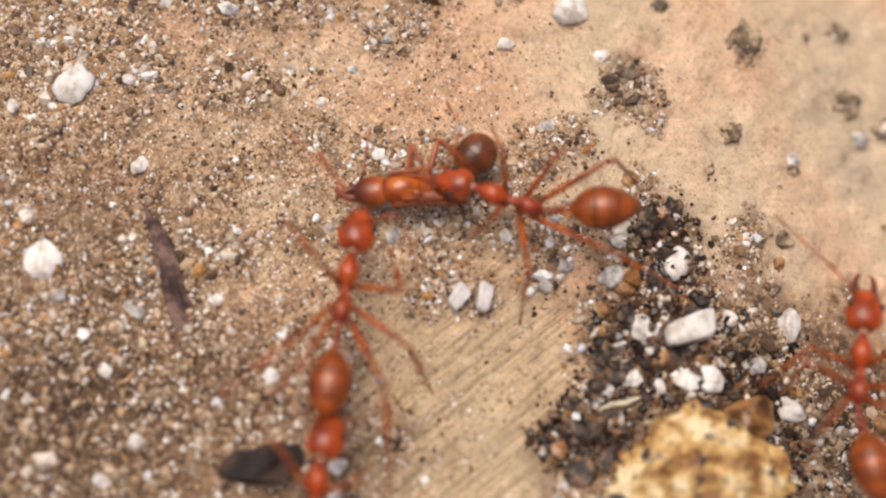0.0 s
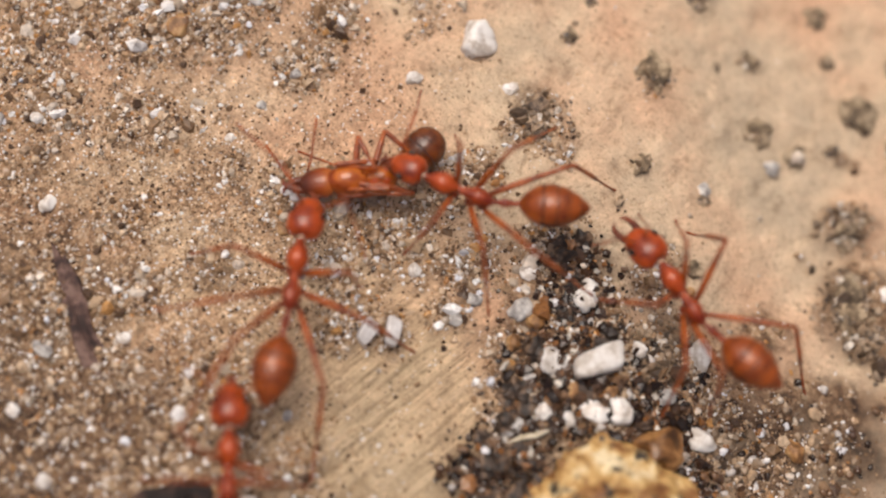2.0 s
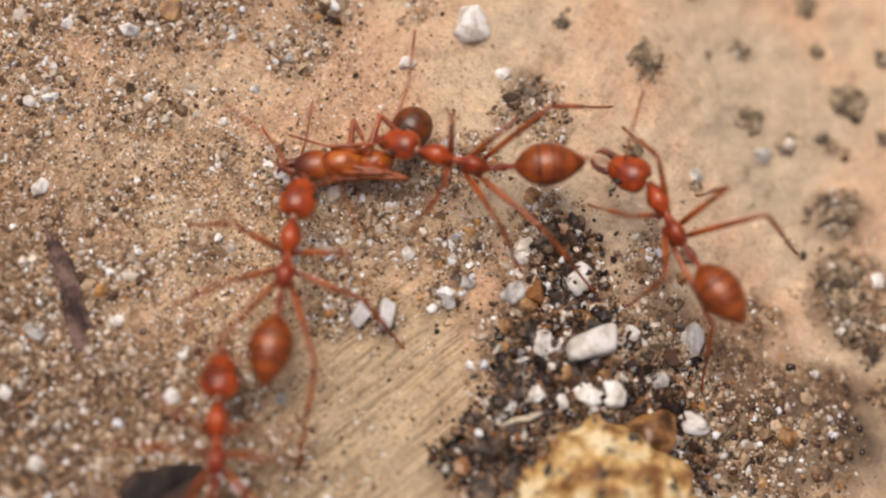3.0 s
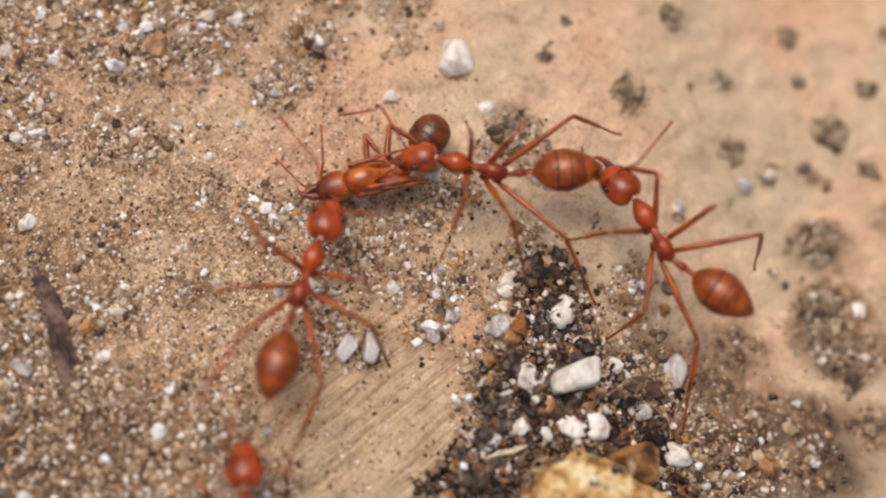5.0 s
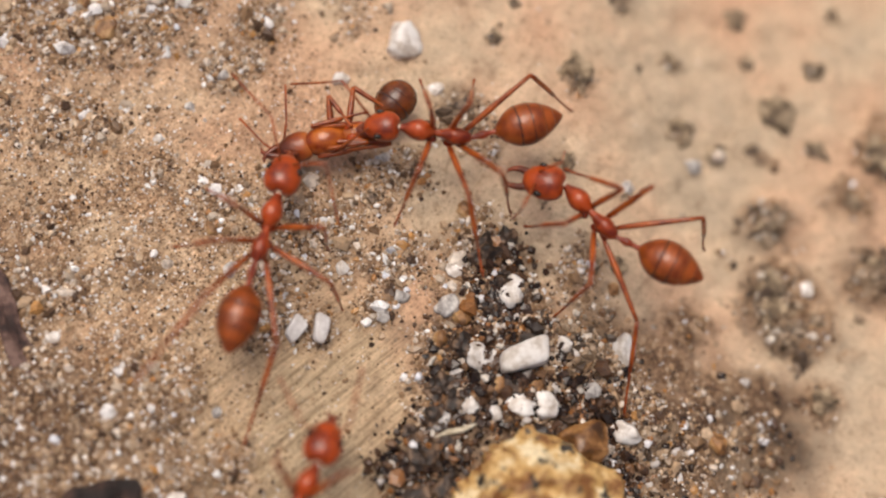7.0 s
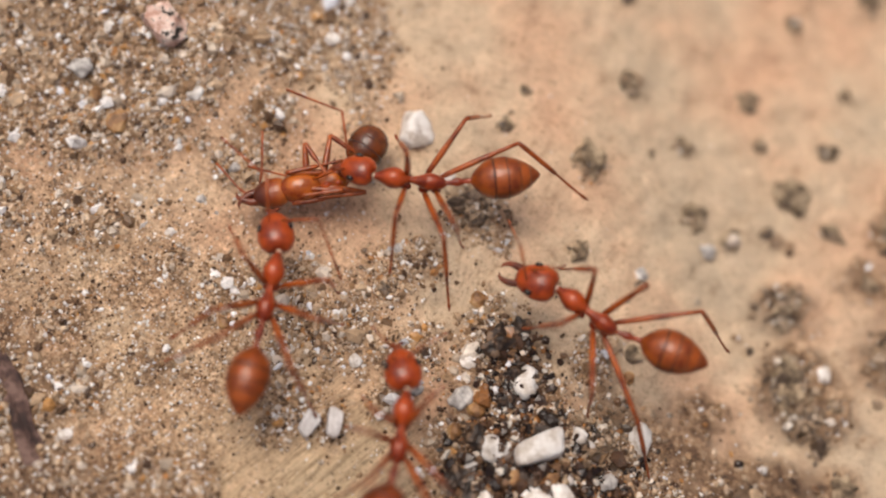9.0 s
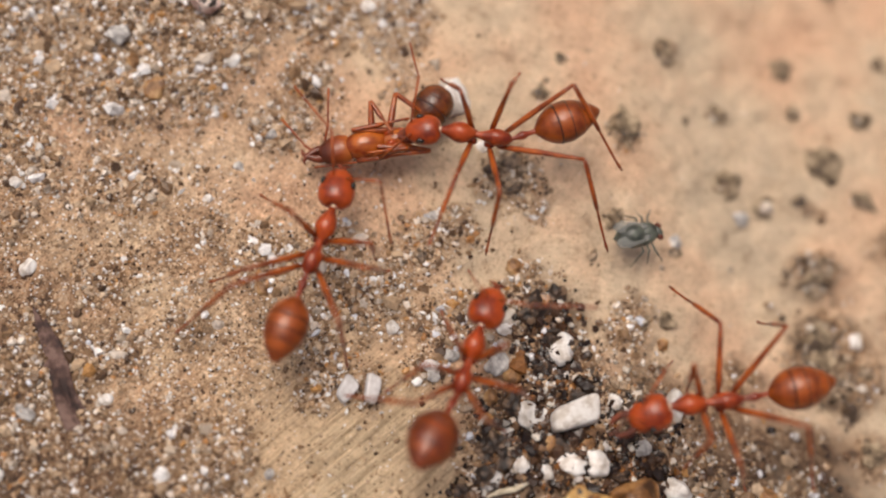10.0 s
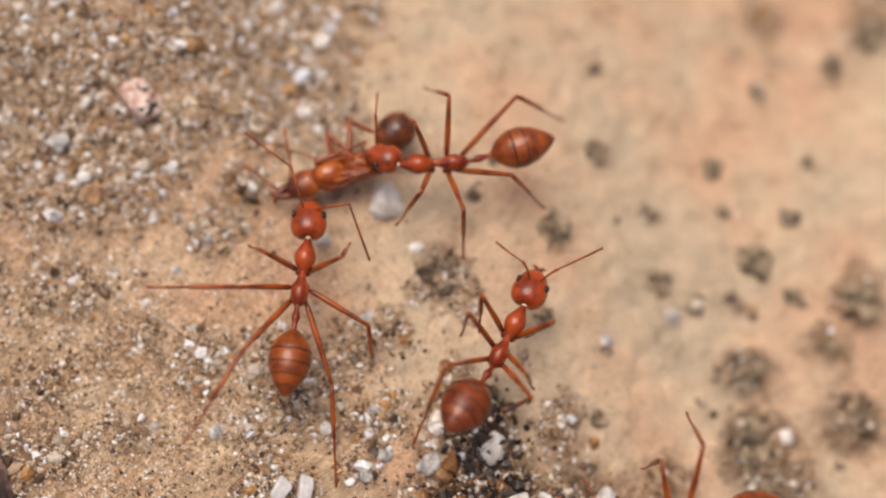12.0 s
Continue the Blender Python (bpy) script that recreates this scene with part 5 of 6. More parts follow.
COMER_L2_KNEE = [(7.79, -2.86, 3.57), (7.79, -2.84, 3.55), (7.18, -2.35, 3.52), (6.71, -2.50, 3.43), (6.90, -2.26, 3.28), (5.72, -0.79, 3.52), (5.88, -0.31, 2.73), (5.74, -0.14, 2.46), (5.75, -0.14, 2.41), (5.83, -0.32, 2.45), (5.80, -0.18, 2.75), (4.77, -0.04, 3.52), (5.33, -0.55, 2.84), (9.15, -2.23, 3.10), (9.63, -2.74, 3.46), (9.64, -2.83, 3.71), (9.33, -2.78, 3.71), (9.86, -3.25, 3.71), (10.42, -3.32, 3.72)]
COMER_L2_FOOT = [(7.92, -3.49, 0.64), (7.99, -3.61, 0.66), (7.00, -3.29, 0.68), (6.89, -3.04, 0.48), (7.00, -3.53, 0.57), (4.94, -1.21, 0.65), (5.21, -0.82, -0.15), (5.12, -0.71, -0.16), (5.03, -0.86, -0.13), (5.16, -0.83, -0.16), (5.08, -0.79, -0.10), (4.94, -1.02, 0.69), (5.73, -0.83, -0.12), (9.59, -2.18, 0.14), (10.62, -3.00, 0.64), (10.63, -3.14, 0.90), (10.86, -3.33, 0.89), (11.09, -3.52, 0.89), (11.32, -3.71, 0.89)]
COMER_L3_KNEE = [(8.87, -4.46, 4.54), (9.05, -4.21, 4.66), (8.91, -3.33, 4.52), (7.69, -2.51, 4.47), (7.91, -2.23, 4.19), (7.73, -1.35, 2.51), (7.91, -0.30, 1.83), (7.76, -0.19, 1.79), (7.61, -0.27, 2.10), (7.66, -0.36, 1.66), (7.76, -0.28, 1.69), (6.54, -0.64, 1.78), (7.11, -0.73, 1.76), (10.01, -1.65, 4.26), (11.19, -1.05, 4.22), (11.63, -1.25, 4.32), (11.37, -1.34, 4.31), (11.80, -1.76, 4.30), (12.29, -1.79, 4.29)]
COMER_L3_FOOT = [(9.29, -4.97, 1.01), (9.40, -4.69, 1.11), (10.01, -4.34, 1.25), (7.56, -3.26, 0.95), (8.45, -2.99, 0.71), (8.53, -2.38, -0.84), (8.55, -2.30, -0.95), (8.58, -2.73, -0.63), (8.48, -2.59, -0.51), (8.35, -2.41, -0.87), (8.45, -2.50, -0.89), (8.21, -3.82, 1.54), (8.47, -1.95, -0.97), (9.14, -2.97, 1.02), (12.65, -2.34, 1.20), (13.06, -2.30, 1.19), (13.24, -2.52, 1.18), (13.43, -2.73, 1.16), (13.61, -2.94, 1.15)]
COMER_R1_KNEE = [(10.41, -1.33, 3.99), (10.51, -1.48, 4.02), (9.63, -0.04, 3.96), (6.00, 1.46, 3.55), (5.58, 1.37, 3.84), (4.35, 3.08, 3.44), (4.57, 3.15, 4.00), (4.56, 4.07, 3.69), (5.66, 3.33, 4.02), (5.38, 2.66, 4.11), (5.64, 2.82, 4.06), (3.68, 3.01, 4.05), (4.16, 2.92, 4.03), (6.52, -0.17, 3.93), (7.24, -0.33, 3.91), (7.72, -0.31, 3.85), (7.63, -0.02, 3.82), (7.82, -1.39, 3.92), (8.29, -1.44, 3.91)]
COMER_R1_FOOT = [(11.22, 0.31, 2.28), (11.29, 0.15, 2.29), (10.65, -0.24, 1.69), (5.09, 2.05, 1.29), (5.20, 2.61, 1.71), (3.35, 4.63, 1.75), (3.30, 3.74, 1.93), (2.94, 4.44, 1.82), (3.76, 4.22, 2.66), (3.75, 4.11, 2.90), (3.65, 3.62, 2.78), (2.86, 3.60, 1.77), (3.04, 3.20, 1.82), (5.82, 1.15, 1.93), (7.67, -0.80, 1.49), (7.65, -0.51, 1.35), (6.18, -0.65, 1.88), (7.14, -1.16, 1.52), (7.76, -0.88, 1.53)]
COMER_R2_KNEE = [(11.10, -2.59, 4.20), (11.11, -2.40, 4.20), (10.43, -1.89, 3.91), (7.46, -0.14, 4.41), (6.77, 2.04, 3.43), (6.59, 2.65, 3.89), (6.60, 3.46, 3.92), (6.62, 3.62, 3.95), (6.65, 3.66, 3.86), (6.60, 3.53, 3.83), (6.54, 3.50, 3.99), (5.56, 3.20, 3.89), (5.86, 3.00, 4.05), (7.31, 2.30, 2.64), (7.82, 1.54, 2.86), (8.80, 1.23, 3.42), (8.57, 1.28, 3.43), (8.82, 0.96, 3.06), (8.61, 0.42, 3.32)]
COMER_R2_FOOT = [(12.61, -2.18, 1.64), (12.70, -1.92, 1.70), (11.96, -0.88, 1.54), (8.02, 1.58, 2.02), (5.78, 2.67, 0.67), (5.94, 3.04, 0.99), (6.32, 3.74, 0.94), (6.47, 4.05, 0.99), (6.35, 3.83, 0.88), (6.27, 3.97, 0.88), (6.10, 3.86, 1.04), (5.49, 3.34, 0.90), (5.66, 3.23, 1.06), (5.59, 3.16, 0.34), (6.13, 2.76, 0.69), (8.38, 0.72, 0.49), (8.31, 0.80, 0.48), (8.38, 0.54, 0.12), (8.43, 0.57, 0.33)]
COMER_R3_KNEE = [(11.21, -3.56, 4.79), (11.37, -3.66, 4.66), (10.59, -2.83, 4.39), (10.34, 0.08, 2.76), (9.83, 0.35, 2.72), (7.98, 1.99, 4.12), (8.45, 3.44, 2.95), (8.48, 3.63, 2.92), (8.44, 3.56, 2.88), (8.40, 3.47, 2.86), (8.54, 3.53, 2.86), (7.48, 3.19, 2.74), (7.94, 3.17, 2.79), (9.87, 1.80, 4.05), (9.74, 1.94, 3.72), (10.22, 1.83, 3.71), (9.94, 1.64, 4.03), (10.12, 1.85, 2.88), (9.70, 1.17, 4.00)]
COMER_R3_FOOT = [(13.19, -4.29, 1.87), (13.36, -3.97, 1.68), (12.44, -3.40, 1.36), (11.66, -1.02, -0.41), (11.38, -0.92, -0.27), (10.14, 2.21, 1.25), (9.26, 3.05, -0.53), (9.20, 3.50, -0.61), (9.16, 3.62, -0.65), (9.13, 3.48, -0.66), (9.15, 3.63, -0.68), (9.59, 3.00, -0.16), (9.68, 3.05, -0.36), (9.44, 2.71, 0.60), (9.41, 2.76, 0.23), (9.59, 2.65, 0.27), (9.39, 2.81, 0.67), (9.50, 3.05, -0.46), (9.28, 2.86, 0.85)]
COMER_ANT_L_ELBOW = [(7.66, 0.66, 2.64), (7.71, 0.70, 2.63), (6.07, 0.94, 2.43), (4.29, 0.92, 4.11), (3.51, 0.72, 3.97), (2.71, 2.23, 4.04), (2.58, 2.06, 3.71), (2.51, 3.00, 3.80), (2.80, 2.25, 3.61), (2.85, 1.30, 3.46), (3.13, 1.34, 3.46), (1.19, 3.05, 4.00), (1.58, 2.99, 3.81), (4.73, -1.24, 3.66), (5.75, -2.69, 3.94), (6.04, -2.19, 3.97), (5.70, -1.82, 4.00), (6.21, -2.63, 4.00), (6.79, -3.00, 4.00)]
COMER_ANT_L_TIP = [(5.52, 1.52, 2.68), (5.67, 1.75, 2.81), (4.34, 1.10, 0.93), (3.35, 2.75, 3.09), (2.95, 0.81, 1.74), (1.11, 2.76, 2.47), (2.14, 2.07, 1.46), (2.04, 4.56, 2.18), (2.60, 2.04, 1.33), (2.81, 1.39, 1.16), (3.07, 1.59, 1.17), (0.50, 4.00, 2.03), (0.99, 4.19, 1.94), (4.48, -0.09, 1.68), (5.66, -2.95, 1.65), (5.56, -2.03, 1.74), (5.45, -1.11, 1.83), (5.45, -1.11, 1.83), (5.45, -1.11, 1.83)]
COMER_ANT_R_ELBOW = [(9.44, 0.36, 4.17), (9.45, -0.03, 4.18), (7.45, 2.12, 3.89), (4.80, 1.29, 4.18), (4.29, 1.36, 4.19), (3.27, 3.01, 4.18), (2.90, 4.13, 3.96), (3.85, 4.01, 4.14), (3.29, 3.68, 4.19), (3.48, 3.17, 4.09), (3.50, 3.11, 4.11), (2.68, 3.24, 3.88), (2.95, 2.53, 4.04), (5.62, -0.00, 3.89), (6.56, -0.53, 3.04), (6.97, -0.74, 3.61), (6.53, -0.97, 4.17), (6.96, -1.71, 4.17), (7.46, -2.02, 4.17)]
COMER_ANT_R_TIP = [(10.45, 2.03, 2.96), (10.20, 1.74, 2.93), (7.72, 3.82, 2.36), (4.78, 2.22, 2.08), (3.98, 2.23, 2.08), (3.04, 4.98, 3.03), (2.58, 5.67, 2.28), (4.49, 6.08, 3.37), (3.12, 5.85, 3.46), (3.77, 4.39, 2.16), (3.55, 4.23, 2.11), (2.65, 3.95, 1.70), (3.27, 3.36, 1.92), (5.47, 1.05, 1.85), (6.96, 0.26, 0.93), (6.60, -0.14, 1.43), (6.24, -0.54, 1.93), (6.24, -0.54, 1.93), (6.24, -0.54, 1.93)]
LATE_ROOT = [(-4.54, -12.87, 106.57), (-4.43, -11.94, 102.58), (-4.42, -11.61, 100.98), (-4.44, -11.39, 98.44), (-5.09, -10.80, 110.39), (-5.28, -10.60, 110.13), (-5.67, -10.73, 108.17), (-3.66, -11.71, 107.39), (-2.71, -11.80, 107.58), (-1.97, -12.09, 94.17), (-1.29, -11.59, 82.12), (-0.30, -5.46, 92.75), (0.12, -4.39, 101.56), (0.32, -3.97, 98.98), (0.51, -3.07, 90.72), (1.03, -1.86, 85.45), (1.67, -0.37, 87.28), (1.92, 0.89, 78.52), (2.49, 2.20, 81.81)]
LATE_HEAD = [-13, -3, -16, 0, 1, -1, -6, 5, 0, 16, 8, 23, 18, 14, -4, 4, -7, 5, 5]
LATE_GASTER = [-2, 3, 1, 6, -2, 0, 3, -0, -3, 7, 11, -4, -7, -9, -10, -10, -10, -10, -6]
LATE_L1_KNEE = [(-6.11, -11.37, 3.65), (-5.90, -10.33, 3.65), (-5.38, -10.53, 4.04), (-5.34, -10.37, 4.06), (-6.39, -10.07, 3.98), (-6.75, -9.83, 3.90), (-6.97, -10.11, 3.97), (-5.31, -10.35, 3.65), (-4.43, -10.73, 3.66), (-3.53, -10.92, 3.67), (-2.20, -10.15, 3.89), (-0.92, -4.86, 4.10), (-0.90, -3.82, 4.03), (-0.24, -3.62, 4.09), (-0.32, -2.05, 4.05), (0.45, -1.45, 4.05), (0.98, 0.72, 4.07), (0.97, 2.32, 3.85), (1.28, 3.62, 3.73)]
LATE_L1_FOOT = [(-7.24, -10.80, 1.49), (-6.93, -9.84, 1.43), (-6.26, -9.93, 1.78), (-6.00, -9.64, 1.76), (-7.27, -9.44, 1.73), (-8.05, -9.05, 1.92), (-8.18, -10.06, 1.78), (-6.37, -10.10, 1.40), (-5.61, -10.24, 1.51), (-4.85, -10.38, 1.61), (-2.71, -9.30, 1.60), (-1.89, -4.19, 1.89), (-1.60, -3.05, 1.76), (-1.24, -2.13, 2.35), (-0.92, -0.99, 1.87), (-0.49, -0.36, 2.00), (0.35, 2.40, 2.33), (0.99, 3.47, 1.63), (1.63, 2.97, 1.34)]
LATE_L2_KNEE = [(-6.05, -13.19, 4.04), (-5.56, -12.22, 4.19), (-5.14, -11.93, 4.33), (-5.21, -11.83, 4.29), (-6.29, -11.14, 4.21), (-6.30, -10.81, 4.30), (-6.42, -11.12, 4.32), (-4.94, -12.05, 4.16), (-3.91, -12.32, 4.13), (-3.21, -12.50, 4.11), (-2.58, -11.92, 4.08), (-1.41, -5.06, 4.27), (-0.93, -4.53, 4.28), (-0.58, -4.26, 4.29), (-0.74, -3.28, 4.16), (-0.46, -2.60, 3.80), (0.00, -0.58, 3.90), (0.46, 0.15, 3.78), (1.10, 2.77, 4.10)]
LATE_L2_FOOT = [(-7.28, -13.45, 1.31), (-7.20, -12.87, 1.71), (-7.13, -12.29, 2.12), (-6.87, -12.06, 1.80), (-7.79, -11.43, 1.62), (-8.85, -11.29, 2.79), (-7.73, -11.39, 1.64), (-6.12, -12.08, 1.41), (-5.29, -12.07, 1.36), (-4.46, -12.07, 1.32), (-3.64, -12.06, 1.27), (-2.03, -4.08, 1.50), (-1.79, -4.13, 1.44), (-1.77, -4.13, 1.54), (-1.75, -4.12, 1.46), (-1.20, -4.54, 1.64), (-0.06, -0.90, 0.91), (0.40, -0.53, 0.86), (1.05, 2.72, 1.10)]
LATE_L3_KNEE = [(-5.07, -14.60, 4.61), (-5.02, -13.68, 4.58), (-4.99, -13.39, 4.55), (-5.04, -13.21, 4.52), (-5.22, -12.75, 4.49), (-5.35, -12.60, 4.46), (-5.92, -12.54, 4.58), (-3.96, -13.47, 4.61), (-2.84, -13.56, 4.61), (-2.33, -13.81, 4.60), (-1.84, -13.27, 4.59), (-1.80, -6.96, 4.40), (-0.38, -6.05, 4.65), (-0.67, -5.81, 4.42), (-0.65, -4.64, 4.52), (-0.30, -3.67, 4.28), (-0.14, -1.87, 4.21), (0.39, -0.86, 4.21), (0.98, 0.77, 4.43)]
LATE_L3_FOOT = [(-5.87, -15.86, 1.34), (-5.94, -15.51, 1.33), (-6.00, -15.15, 1.32), (-6.06, -14.79, 1.31), (-6.12, -14.43, 1.30), (-6.18, -14.08, 1.29), (-4.94, -14.98, 1.48), (-4.63, -15.21, 1.53), (-3.93, -15.07, 1.49), (-3.23, -14.93, 1.45), (-2.53, -14.79, 1.41), (-2.09, -8.11, 1.00), (-1.35, -6.37, 1.20), (-1.50, -7.51, 1.36), (-2.92, -4.69, 1.73), (-1.26, -4.87, 1.02), (-0.40, -2.19, 0.63), (0.16, -1.83, 0.75), (0.76, -1.57, 1.71)]
LATE_R1_KNEE = [(-3.73, -11.36, 3.86), (-3.53, -10.55, 3.88), (-3.48, -10.31, 3.90), (-3.53, -10.28, 3.96), (-4.12, -10.09, 3.84), (-4.40, -9.57, 3.90), (-4.99, -9.36, 3.95), (-2.97, -10.22, 3.91), (-2.14, -10.14, 3.86), (-1.10, -10.40, 3.81), (-0.11, -9.91, 3.76), (0.42, -3.68, 3.85), (0.52, -2.83, 4.00), (0.92, -2.47, 3.98), (1.40, -1.80, 3.99), (2.35, -0.50, 3.79), (3.04, 0.97, 3.74), (3.65, 1.95, 3.62), (3.84, 3.53, 3.81)]
LATE_R1_FOOT = [(-3.54, -10.48, 1.53), (-3.37, -10.11, 1.50), (-3.21, -9.74, 1.48), (-3.55, -9.61, 1.55), (-4.06, -9.42, 1.44), (-4.25, -9.81, 1.41), (-5.08, -8.30, 1.69), (-2.76, -9.52, 1.52), (-1.75, -9.46, 1.47), (-0.74, -9.39, 1.41), (0.26, -9.32, 1.35), (0.69, -2.71, 1.56), (0.81, -1.86, 1.71), (0.59, -2.78, 1.52), (1.16, -1.77, 1.50), (2.56, 0.64, 1.58), (2.66, 1.04, 1.27), (2.93, 1.76, 1.24), (3.18, 3.34, 1.40)]
LATE_R2_KNEE = [(-3.26, -12.09, 4.10), (-3.03, -11.37, 4.07), (-2.94, -11.19, 4.05), (-3.07, -11.10, 4.12), (-3.91, -10.32, 4.19), (-3.74, -10.06, 3.97), (-4.05, -10.36, 3.93), (-2.36, -11.27, 4.14), (-1.44, -11.19, 4.12), (-0.58, -11.62, 4.10), (0.22, -11.26, 4.08), (1.09, -5.61, 4.09), (1.69, -5.07, 3.72), (1.78, -4.80, 3.74), (2.20, -3.03, 3.93), (2.43, -1.99, 4.11), (2.66, -0.94, 4.17), (4.13, 0.58, 3.37), (3.49, 1.47, 4.11)]
LATE_R2_FOOT = [(-2.50, -12.12, 1.20), (-2.35, -11.48, 1.18), (-2.20, -10.83, 1.16), (-2.54, -10.30, 1.30), (-2.87, -9.76, 1.43), (-2.93, -9.55, 1.12), (-3.28, -9.75, 1.09), (-1.46, -10.90, 1.30), (-0.60, -10.96, 1.28), (0.26, -11.02, 1.25), (1.11, -11.08, 1.22), (1.76, -5.40, 1.17), (2.21, -4.85, 0.78), (2.53, -5.42, 0.90), (2.87, -2.57, 1.05), (3.09, -1.43, 1.24), (3.32, -0.36, 1.30), (3.15, 0.74, 0.54), (4.03, 1.76, 1.18)]
LATE_R3_KNEE = [(-2.82, -14.05, 4.43), (-2.71, -13.28, 4.33), (-2.65, -13.04, 4.24), (-2.65, -12.96, 4.14), (-2.92, -11.99, 4.05), (-3.02, -11.84, 3.96), (-3.40, -11.88, 4.00), (-1.39, -12.84, 4.01), (-0.43, -12.50, 4.08), (0.19, -12.89, 4.16), (0.85, -12.45, 4.23), (1.31, -7.02, 4.31), (1.87, -6.16, 4.04), (1.63, -5.36, 4.54), (1.46, -4.37, 4.72), (1.84, -2.99, 4.83), (2.48, -1.96, 4.62), (3.27, -0.47, 4.56), (3.93, 0.70, 4.44)]
LATE_R3_FOOT = [(-1.86, -14.65, 1.01), (-1.89, -14.21, 0.92), (-1.91, -13.77, 0.83), (-1.94, -13.33, 0.74), (-1.96, -12.89, 0.65), (-1.99, -12.44, 0.56), (-0.59, -13.36, 0.66), (-0.23, -13.59, 0.68), (0.48, -13.45, 0.75), (1.20, -13.32, 0.81), (1.91, -13.19, 0.87), (2.40, -7.46, 0.91), (2.87, -6.72, 0.63), (2.61, -6.01, 1.14), (2.43, -3.96, 1.28), (2.76, -2.87, 1.35), (3.15, -1.60, 1.10), (3.41, -0.49, 0.96), (3.28, 0.71, 0.90)]
LATE_ANT_L_ELBOW = [(-5.83, -10.23, 4.11), (-5.55, -9.17, 4.12), (-5.46, -8.78, 4.13), (-5.37, -8.49, 4.14), (-6.61, -8.11, 4.15), (-6.81, -7.88, 4.16), (-7.17, -8.23, 4.14), (-5.14, -9.26, 4.14), (-4.22, -9.42, 4.13), (-2.92, -9.49, 4.13), (-1.72, -8.90, 4.12), (-1.36, -3.15, 4.11), (-1.21, -1.68, 4.18), (-0.63, -1.19, 4.20), (0.04, -0.39, 4.15), (0.58, 0.93, 4.14), (1.27, 2.41, 4.12), (1.94, 3.66, 4.17), (2.21, 5.07, 4.15)]
LATE_ANT_L_TIP = [(-6.92, -9.62, 2.18), (-7.14, -9.14, 2.21), (-7.36, -8.65, 2.24), (-7.58, -8.17, 2.27), (-7.80, -7.68, 2.30), (-8.02, -7.20, 2.33), (-6.12, -5.82, 2.22), (-5.64, -5.47, 2.20), (-5.16, -5.13, 2.17), (-4.69, -4.78, 2.14), (-4.21, -4.44, 2.12), (-2.31, -3.06, 2.01), (-2.00, -0.89, 2.17), (-1.39, -0.34, 2.20), (-0.48, 0.54, 2.11), (-0.09, 1.80, 2.12), (0.78, 3.63, 2.23), (1.11, 4.96, 2.46), (1.20, 5.97, 2.29)]
LATE_ANT_R_ELBOW = [(-4.42, -9.66, 4.06), (-4.12, -8.77, 4.06), (-4.04, -8.47, 4.06), (-3.96, -8.30, 4.06), (-5.28, -7.70, 4.06), (-5.49, -7.54, 4.06), (-6.00, -7.62, 4.07), (-4.01, -8.58, 4.07), (-3.13, -8.66, 4.07), (-1.70, -8.91, 4.07), (-0.41, -8.50, 4.08), (-0.22, -2.16, 4.08), (-0.21, -1.31, 4.13), (-0.06, -1.18, 4.19), (1.67, -0.32, 3.89), (1.49, 1.05, 4.20), (2.22, 2.44, 4.20), (3.12, 3.95, 4.10), (3.44, 5.25, 4.13)]
LATE_ANT_R_TIP = [(-3.85, -8.76, 2.02), (-4.10, -8.29, 2.04), (-4.35, -7.82, 2.05), (-4.61, -7.35, 2.07), (-4.86, -6.88, 2.08), (-5.11, -6.41, 2.10), (-3.25, -4.65, 2.12), (-2.78, -4.21, 2.12), (-2.31, -3.77, 2.13), (-1.85, -3.32, 2.13), (-1.38, -2.88, 2.14), (0.49, -1.12, 2.16), (0.31, -0.24, 2.16), (0.65, -0.03, 2.33), (3.85, 0.32, 4.26), (2.95, 2.49, 3.15), (2.97, 3.39, 2.24), (3.50, 5.73, 2.68), (4.65, 6.80, 2.94)]
CAPTIVE_ROOT = [(-5.02, -1.30, -154.31), (-4.66, -0.97, -168.40), (-4.31, -0.08, -166.65), (-3.95, 0.44, -162.33), (-4.36, 0.57, -154.69), (-4.43, 0.29, -158.51), (-3.66, 1.89, -145.07), (-3.58, 1.80, -144.85), (-3.21, 1.76, -144.65), (-2.90, 1.91, -141.08), (-3.07, 2.14, -142.22), (-4.63, 3.84, -159.50), (-5.07, 3.63, -148.70), (-5.21, 4.15, -145.10), (-4.31, 4.28, -149.51), (-3.99, 4.84, -148.76), (-3.95, 5.64, -131.81), (-4.03, 6.40, -137.88), (-4.37, 7.39, -138.77)]
CAPTIVE_GASTER = [46, 61, 52, 50, 42, 57, 44, 43, 45, 39, 38, 41, 47, 32, 45, 52, 30, 41, 28]


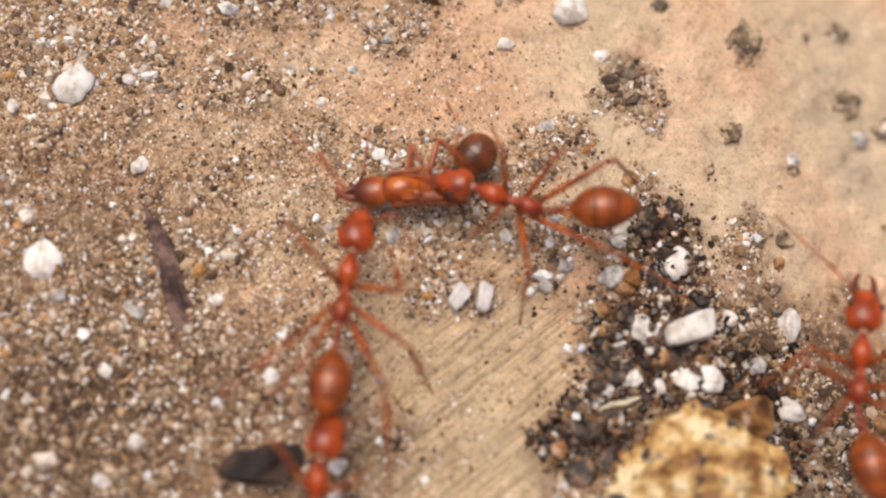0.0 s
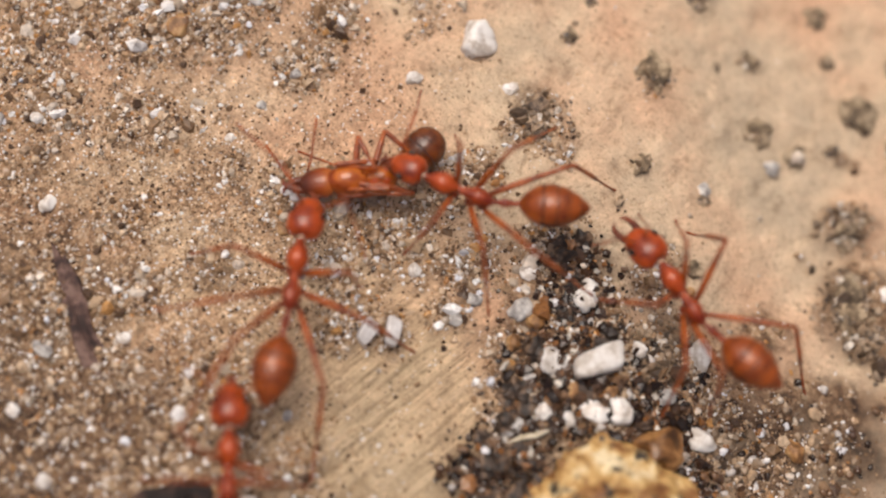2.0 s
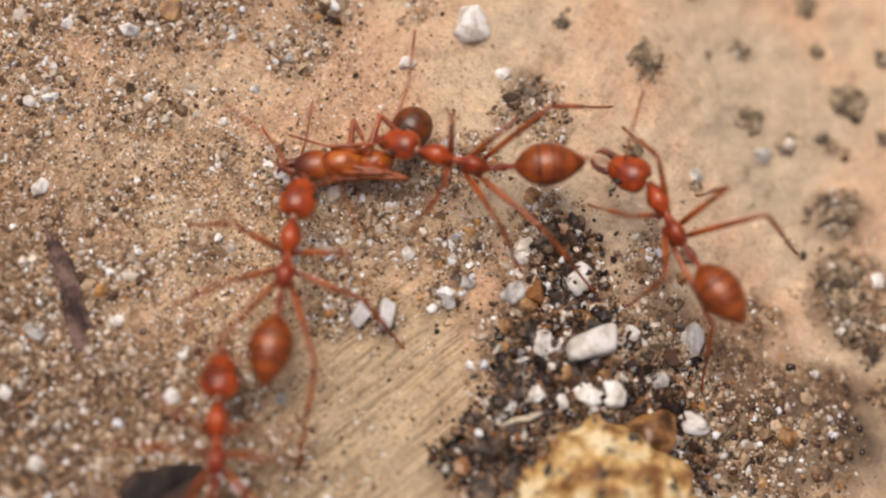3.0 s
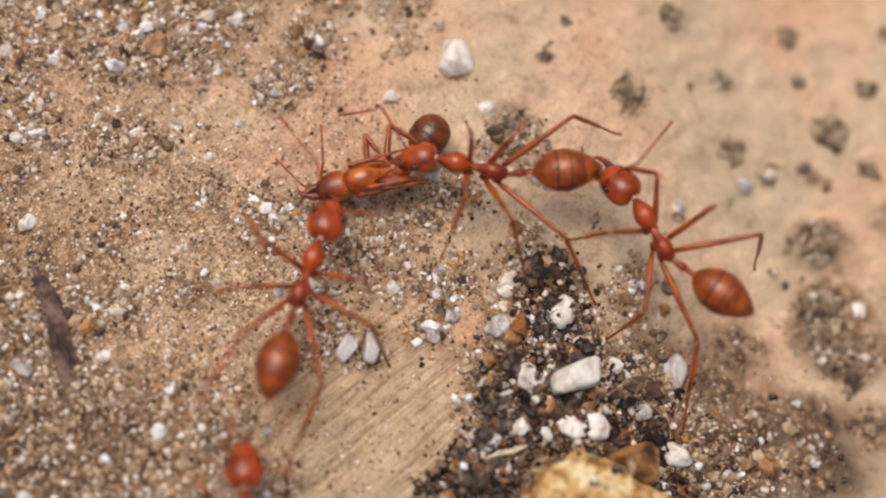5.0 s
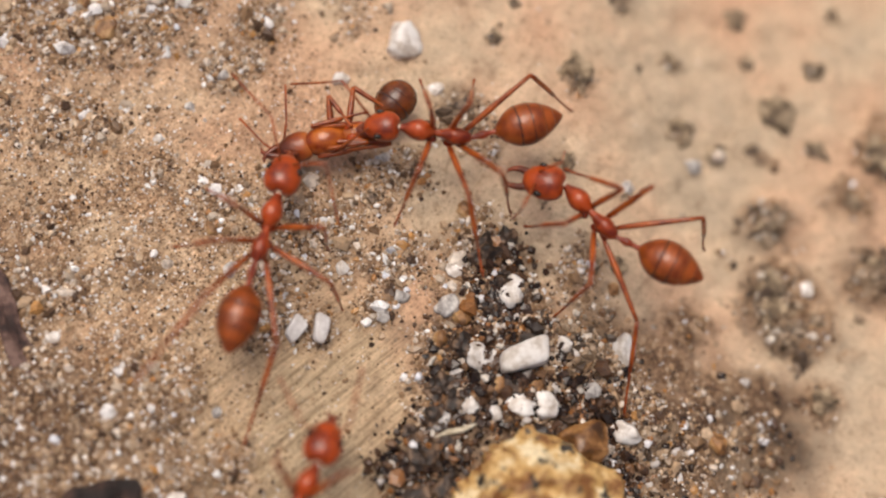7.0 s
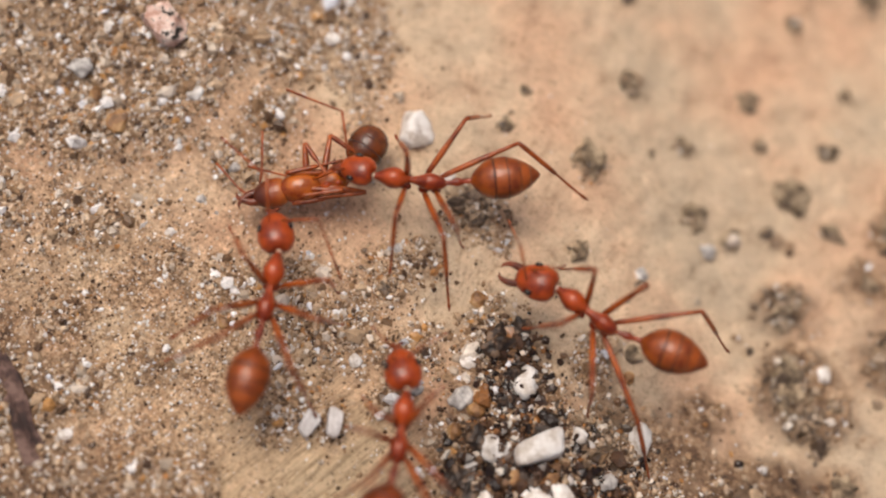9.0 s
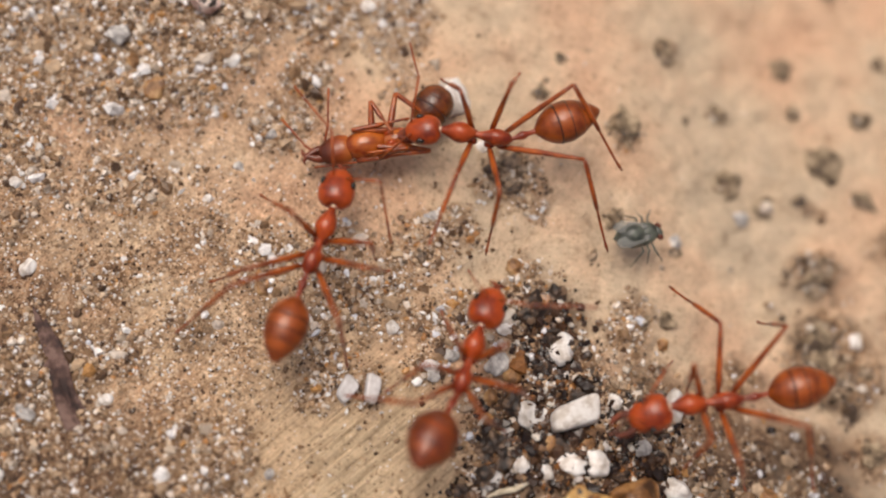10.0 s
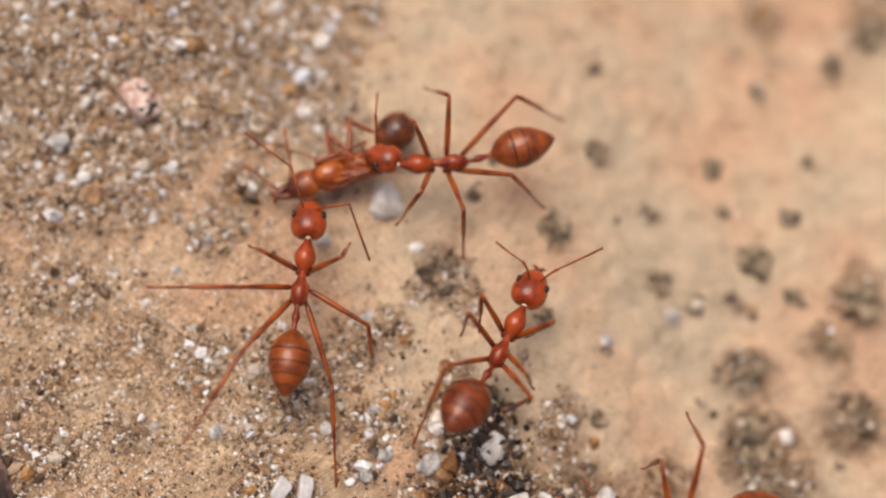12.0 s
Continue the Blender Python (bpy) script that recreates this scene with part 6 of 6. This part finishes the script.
def motions():
    move_ant(left_ant, LEFT_ROOT, LEFT_HEAD, LEFT_GASTER,
             {"l1": (LEFT_L1_KNEE, LEFT_L1_FOOT), "l2": (LEFT_L2_KNEE, LEFT_L2_FOOT), "l3": (LEFT_L3_KNEE, LEFT_L3_FOOT),
              "r1": (LEFT_R1_KNEE, LEFT_R1_FOOT), "r2": (LEFT_R2_KNEE, LEFT_R2_FOOT), "r3": (LEFT_R3_KNEE, LEFT_R3_FOOT)},
             {"al": (LEFT_ANT_L_ELBOW, LEFT_ANT_L_TIP), "ar": (LEFT_ANT_R_ELBOW, LEFT_ANT_R_TIP)})
    move_ant(right_ant, RIGHT_ROOT, RIGHT_HEAD, RIGHT_GASTER,
             {"l1": (RIGHT_L1_KNEE, RIGHT_L1_FOOT), "l2": (RIGHT_L2_KNEE, RIGHT_L2_FOOT), "l3": (RIGHT_L3_KNEE, RIGHT_L3_FOOT),
              "r1": (RIGHT_R1_KNEE, RIGHT_R1_FOOT), "r2": (RIGHT_R2_KNEE, RIGHT_R2_FOOT), "r3": (RIGHT_R3_KNEE, RIGHT_R3_FOOT)},
             {"al": (RIGHT_ANT_L_ELBOW, RIGHT_ANT_L_TIP), "ar": (RIGHT_ANT_R_ELBOW, RIGHT_ANT_R_TIP)})
    move_ant(comer_ant, COMER_ROOT, COMER_HEAD, COMER_GASTER,
             {"l1": (COMER_L1_KNEE, COMER_L1_FOOT), "l2": (COMER_L2_KNEE, COMER_L2_FOOT), "l3": (COMER_L3_KNEE, COMER_L3_FOOT),
              "r1": (COMER_R1_KNEE, COMER_R1_FOOT), "r2": (COMER_R2_KNEE, COMER_R2_FOOT), "r3": (COMER_R3_KNEE, COMER_R3_FOOT)},
             {"al": (COMER_ANT_L_ELBOW, COMER_ANT_L_TIP), "ar": (COMER_ANT_R_ELBOW, COMER_ANT_R_TIP)})
    move_ant(late_ant, LATE_ROOT, LATE_HEAD, LATE_GASTER,
             {"l1": (LATE_L1_KNEE, LATE_L1_FOOT), "l2": (LATE_L2_KNEE, LATE_L2_FOOT), "l3": (LATE_L3_KNEE, LATE_L3_FOOT),
              "r1": (LATE_R1_KNEE, LATE_R1_FOOT), "r2": (LATE_R2_KNEE, LATE_R2_FOOT), "r3": (LATE_R3_KNEE, LATE_R3_FOOT)},
             {"al": (LATE_ANT_L_ELBOW, LATE_ANT_L_TIP), "ar": (LATE_ANT_R_ELBOW, LATE_ANT_R_TIP)}, raised=24)
    # the captive lies on its back, legs folded along its body
    walk(captive[0], [(t, pose(x * MM, y * MM, 1.25 * MM, 0, 0, a) @ pose(0, 0, 0, 180, 0, 0)) for t, (x, y, a) in zip(T, CAPTIVE_ROOT)])
    walk(captive[1]["gaster"], [(t, Matrix.Translation(PIVOT * MM) @ pose(0, 0, 0, 0, 0, -a)) for t, a in zip(T, CAPTIVE_GASTER)])
    folded = {"l1": ((0.7, 1.3, -0.5), (0.2, 0.1, -0.6)), "r1": ((0.05, -0.42, -0.42), (1.5, -0.42, -0.4)), "l2": ((-0.1, 1.2, -0.4), (-1.2, 0.5, -0.3)),
              "r2": ((-0.4, -0.46, -0.3), (1.3, -0.52, -0.25)), "l3": ((1.4, 0.42, -0.45), (-0.3, 0.5, -0.5)), "r3": ((1.3, -0.5, -0.1), (-0.3, -0.6, -0.05))}
    still = [Matrix.Identity(4)] * len(T)
    for name, (k, f) in folded.items():
        limb = captive[1][name]
        first, second = chain_rows(limb, lambda i: limb[2], still, [k] * len(T), [f] * len(T))
        limb[0].matrix_basis, limb[1].matrix_basis = first[0][1], second[0][1]
    for name, k, f in (("al", (2.1, 1.2, -0.6), (1.9, 2.6, -0.6)), ("ar", (3.4, 0.6, 0.0), (3.8, 1.6, 0.3))):
        limb = captive[1][name]
        first, second = chain_rows(limb, lambda i: Vector((1.5, 0, 0)) + limb[2], still, [k] * len(T), [f] * len(T))
        limb[0].matrix_basis, limb[1].matrix_basis = first[0][1], second[0][1]
    # the fly drops in, sits by the clod, shifts about and is gone again
    walk(fly, [(t, pose(x * MM, y * MM, z * MM, 0, 0, a)) for t, x, y, z, a in (
        (0, 20, 48, -0.9, 40), (8.8, 20, 48, -0.9, 40), (9.0, 9, 20, 14, 50), (9.2, 1.0, 2.0, 6.0, 60), (9.5, 3.5, 4.3, 1.4, 60), (9.8, 4.6, 4.3, 0.6, 40), (10.0, 4.68, 4.25, 0.5, 30),
        (10.5, 3.22, 4.41, 0.5, 20), (11.0, 3.3, 4.56, 0.5, 20), (11.5, 3.04, 6.12, 0.5, 60), (11.7, 3.4, 8.0, 5.0, 60), (12, 14, 36, 16, 40))])


motions()
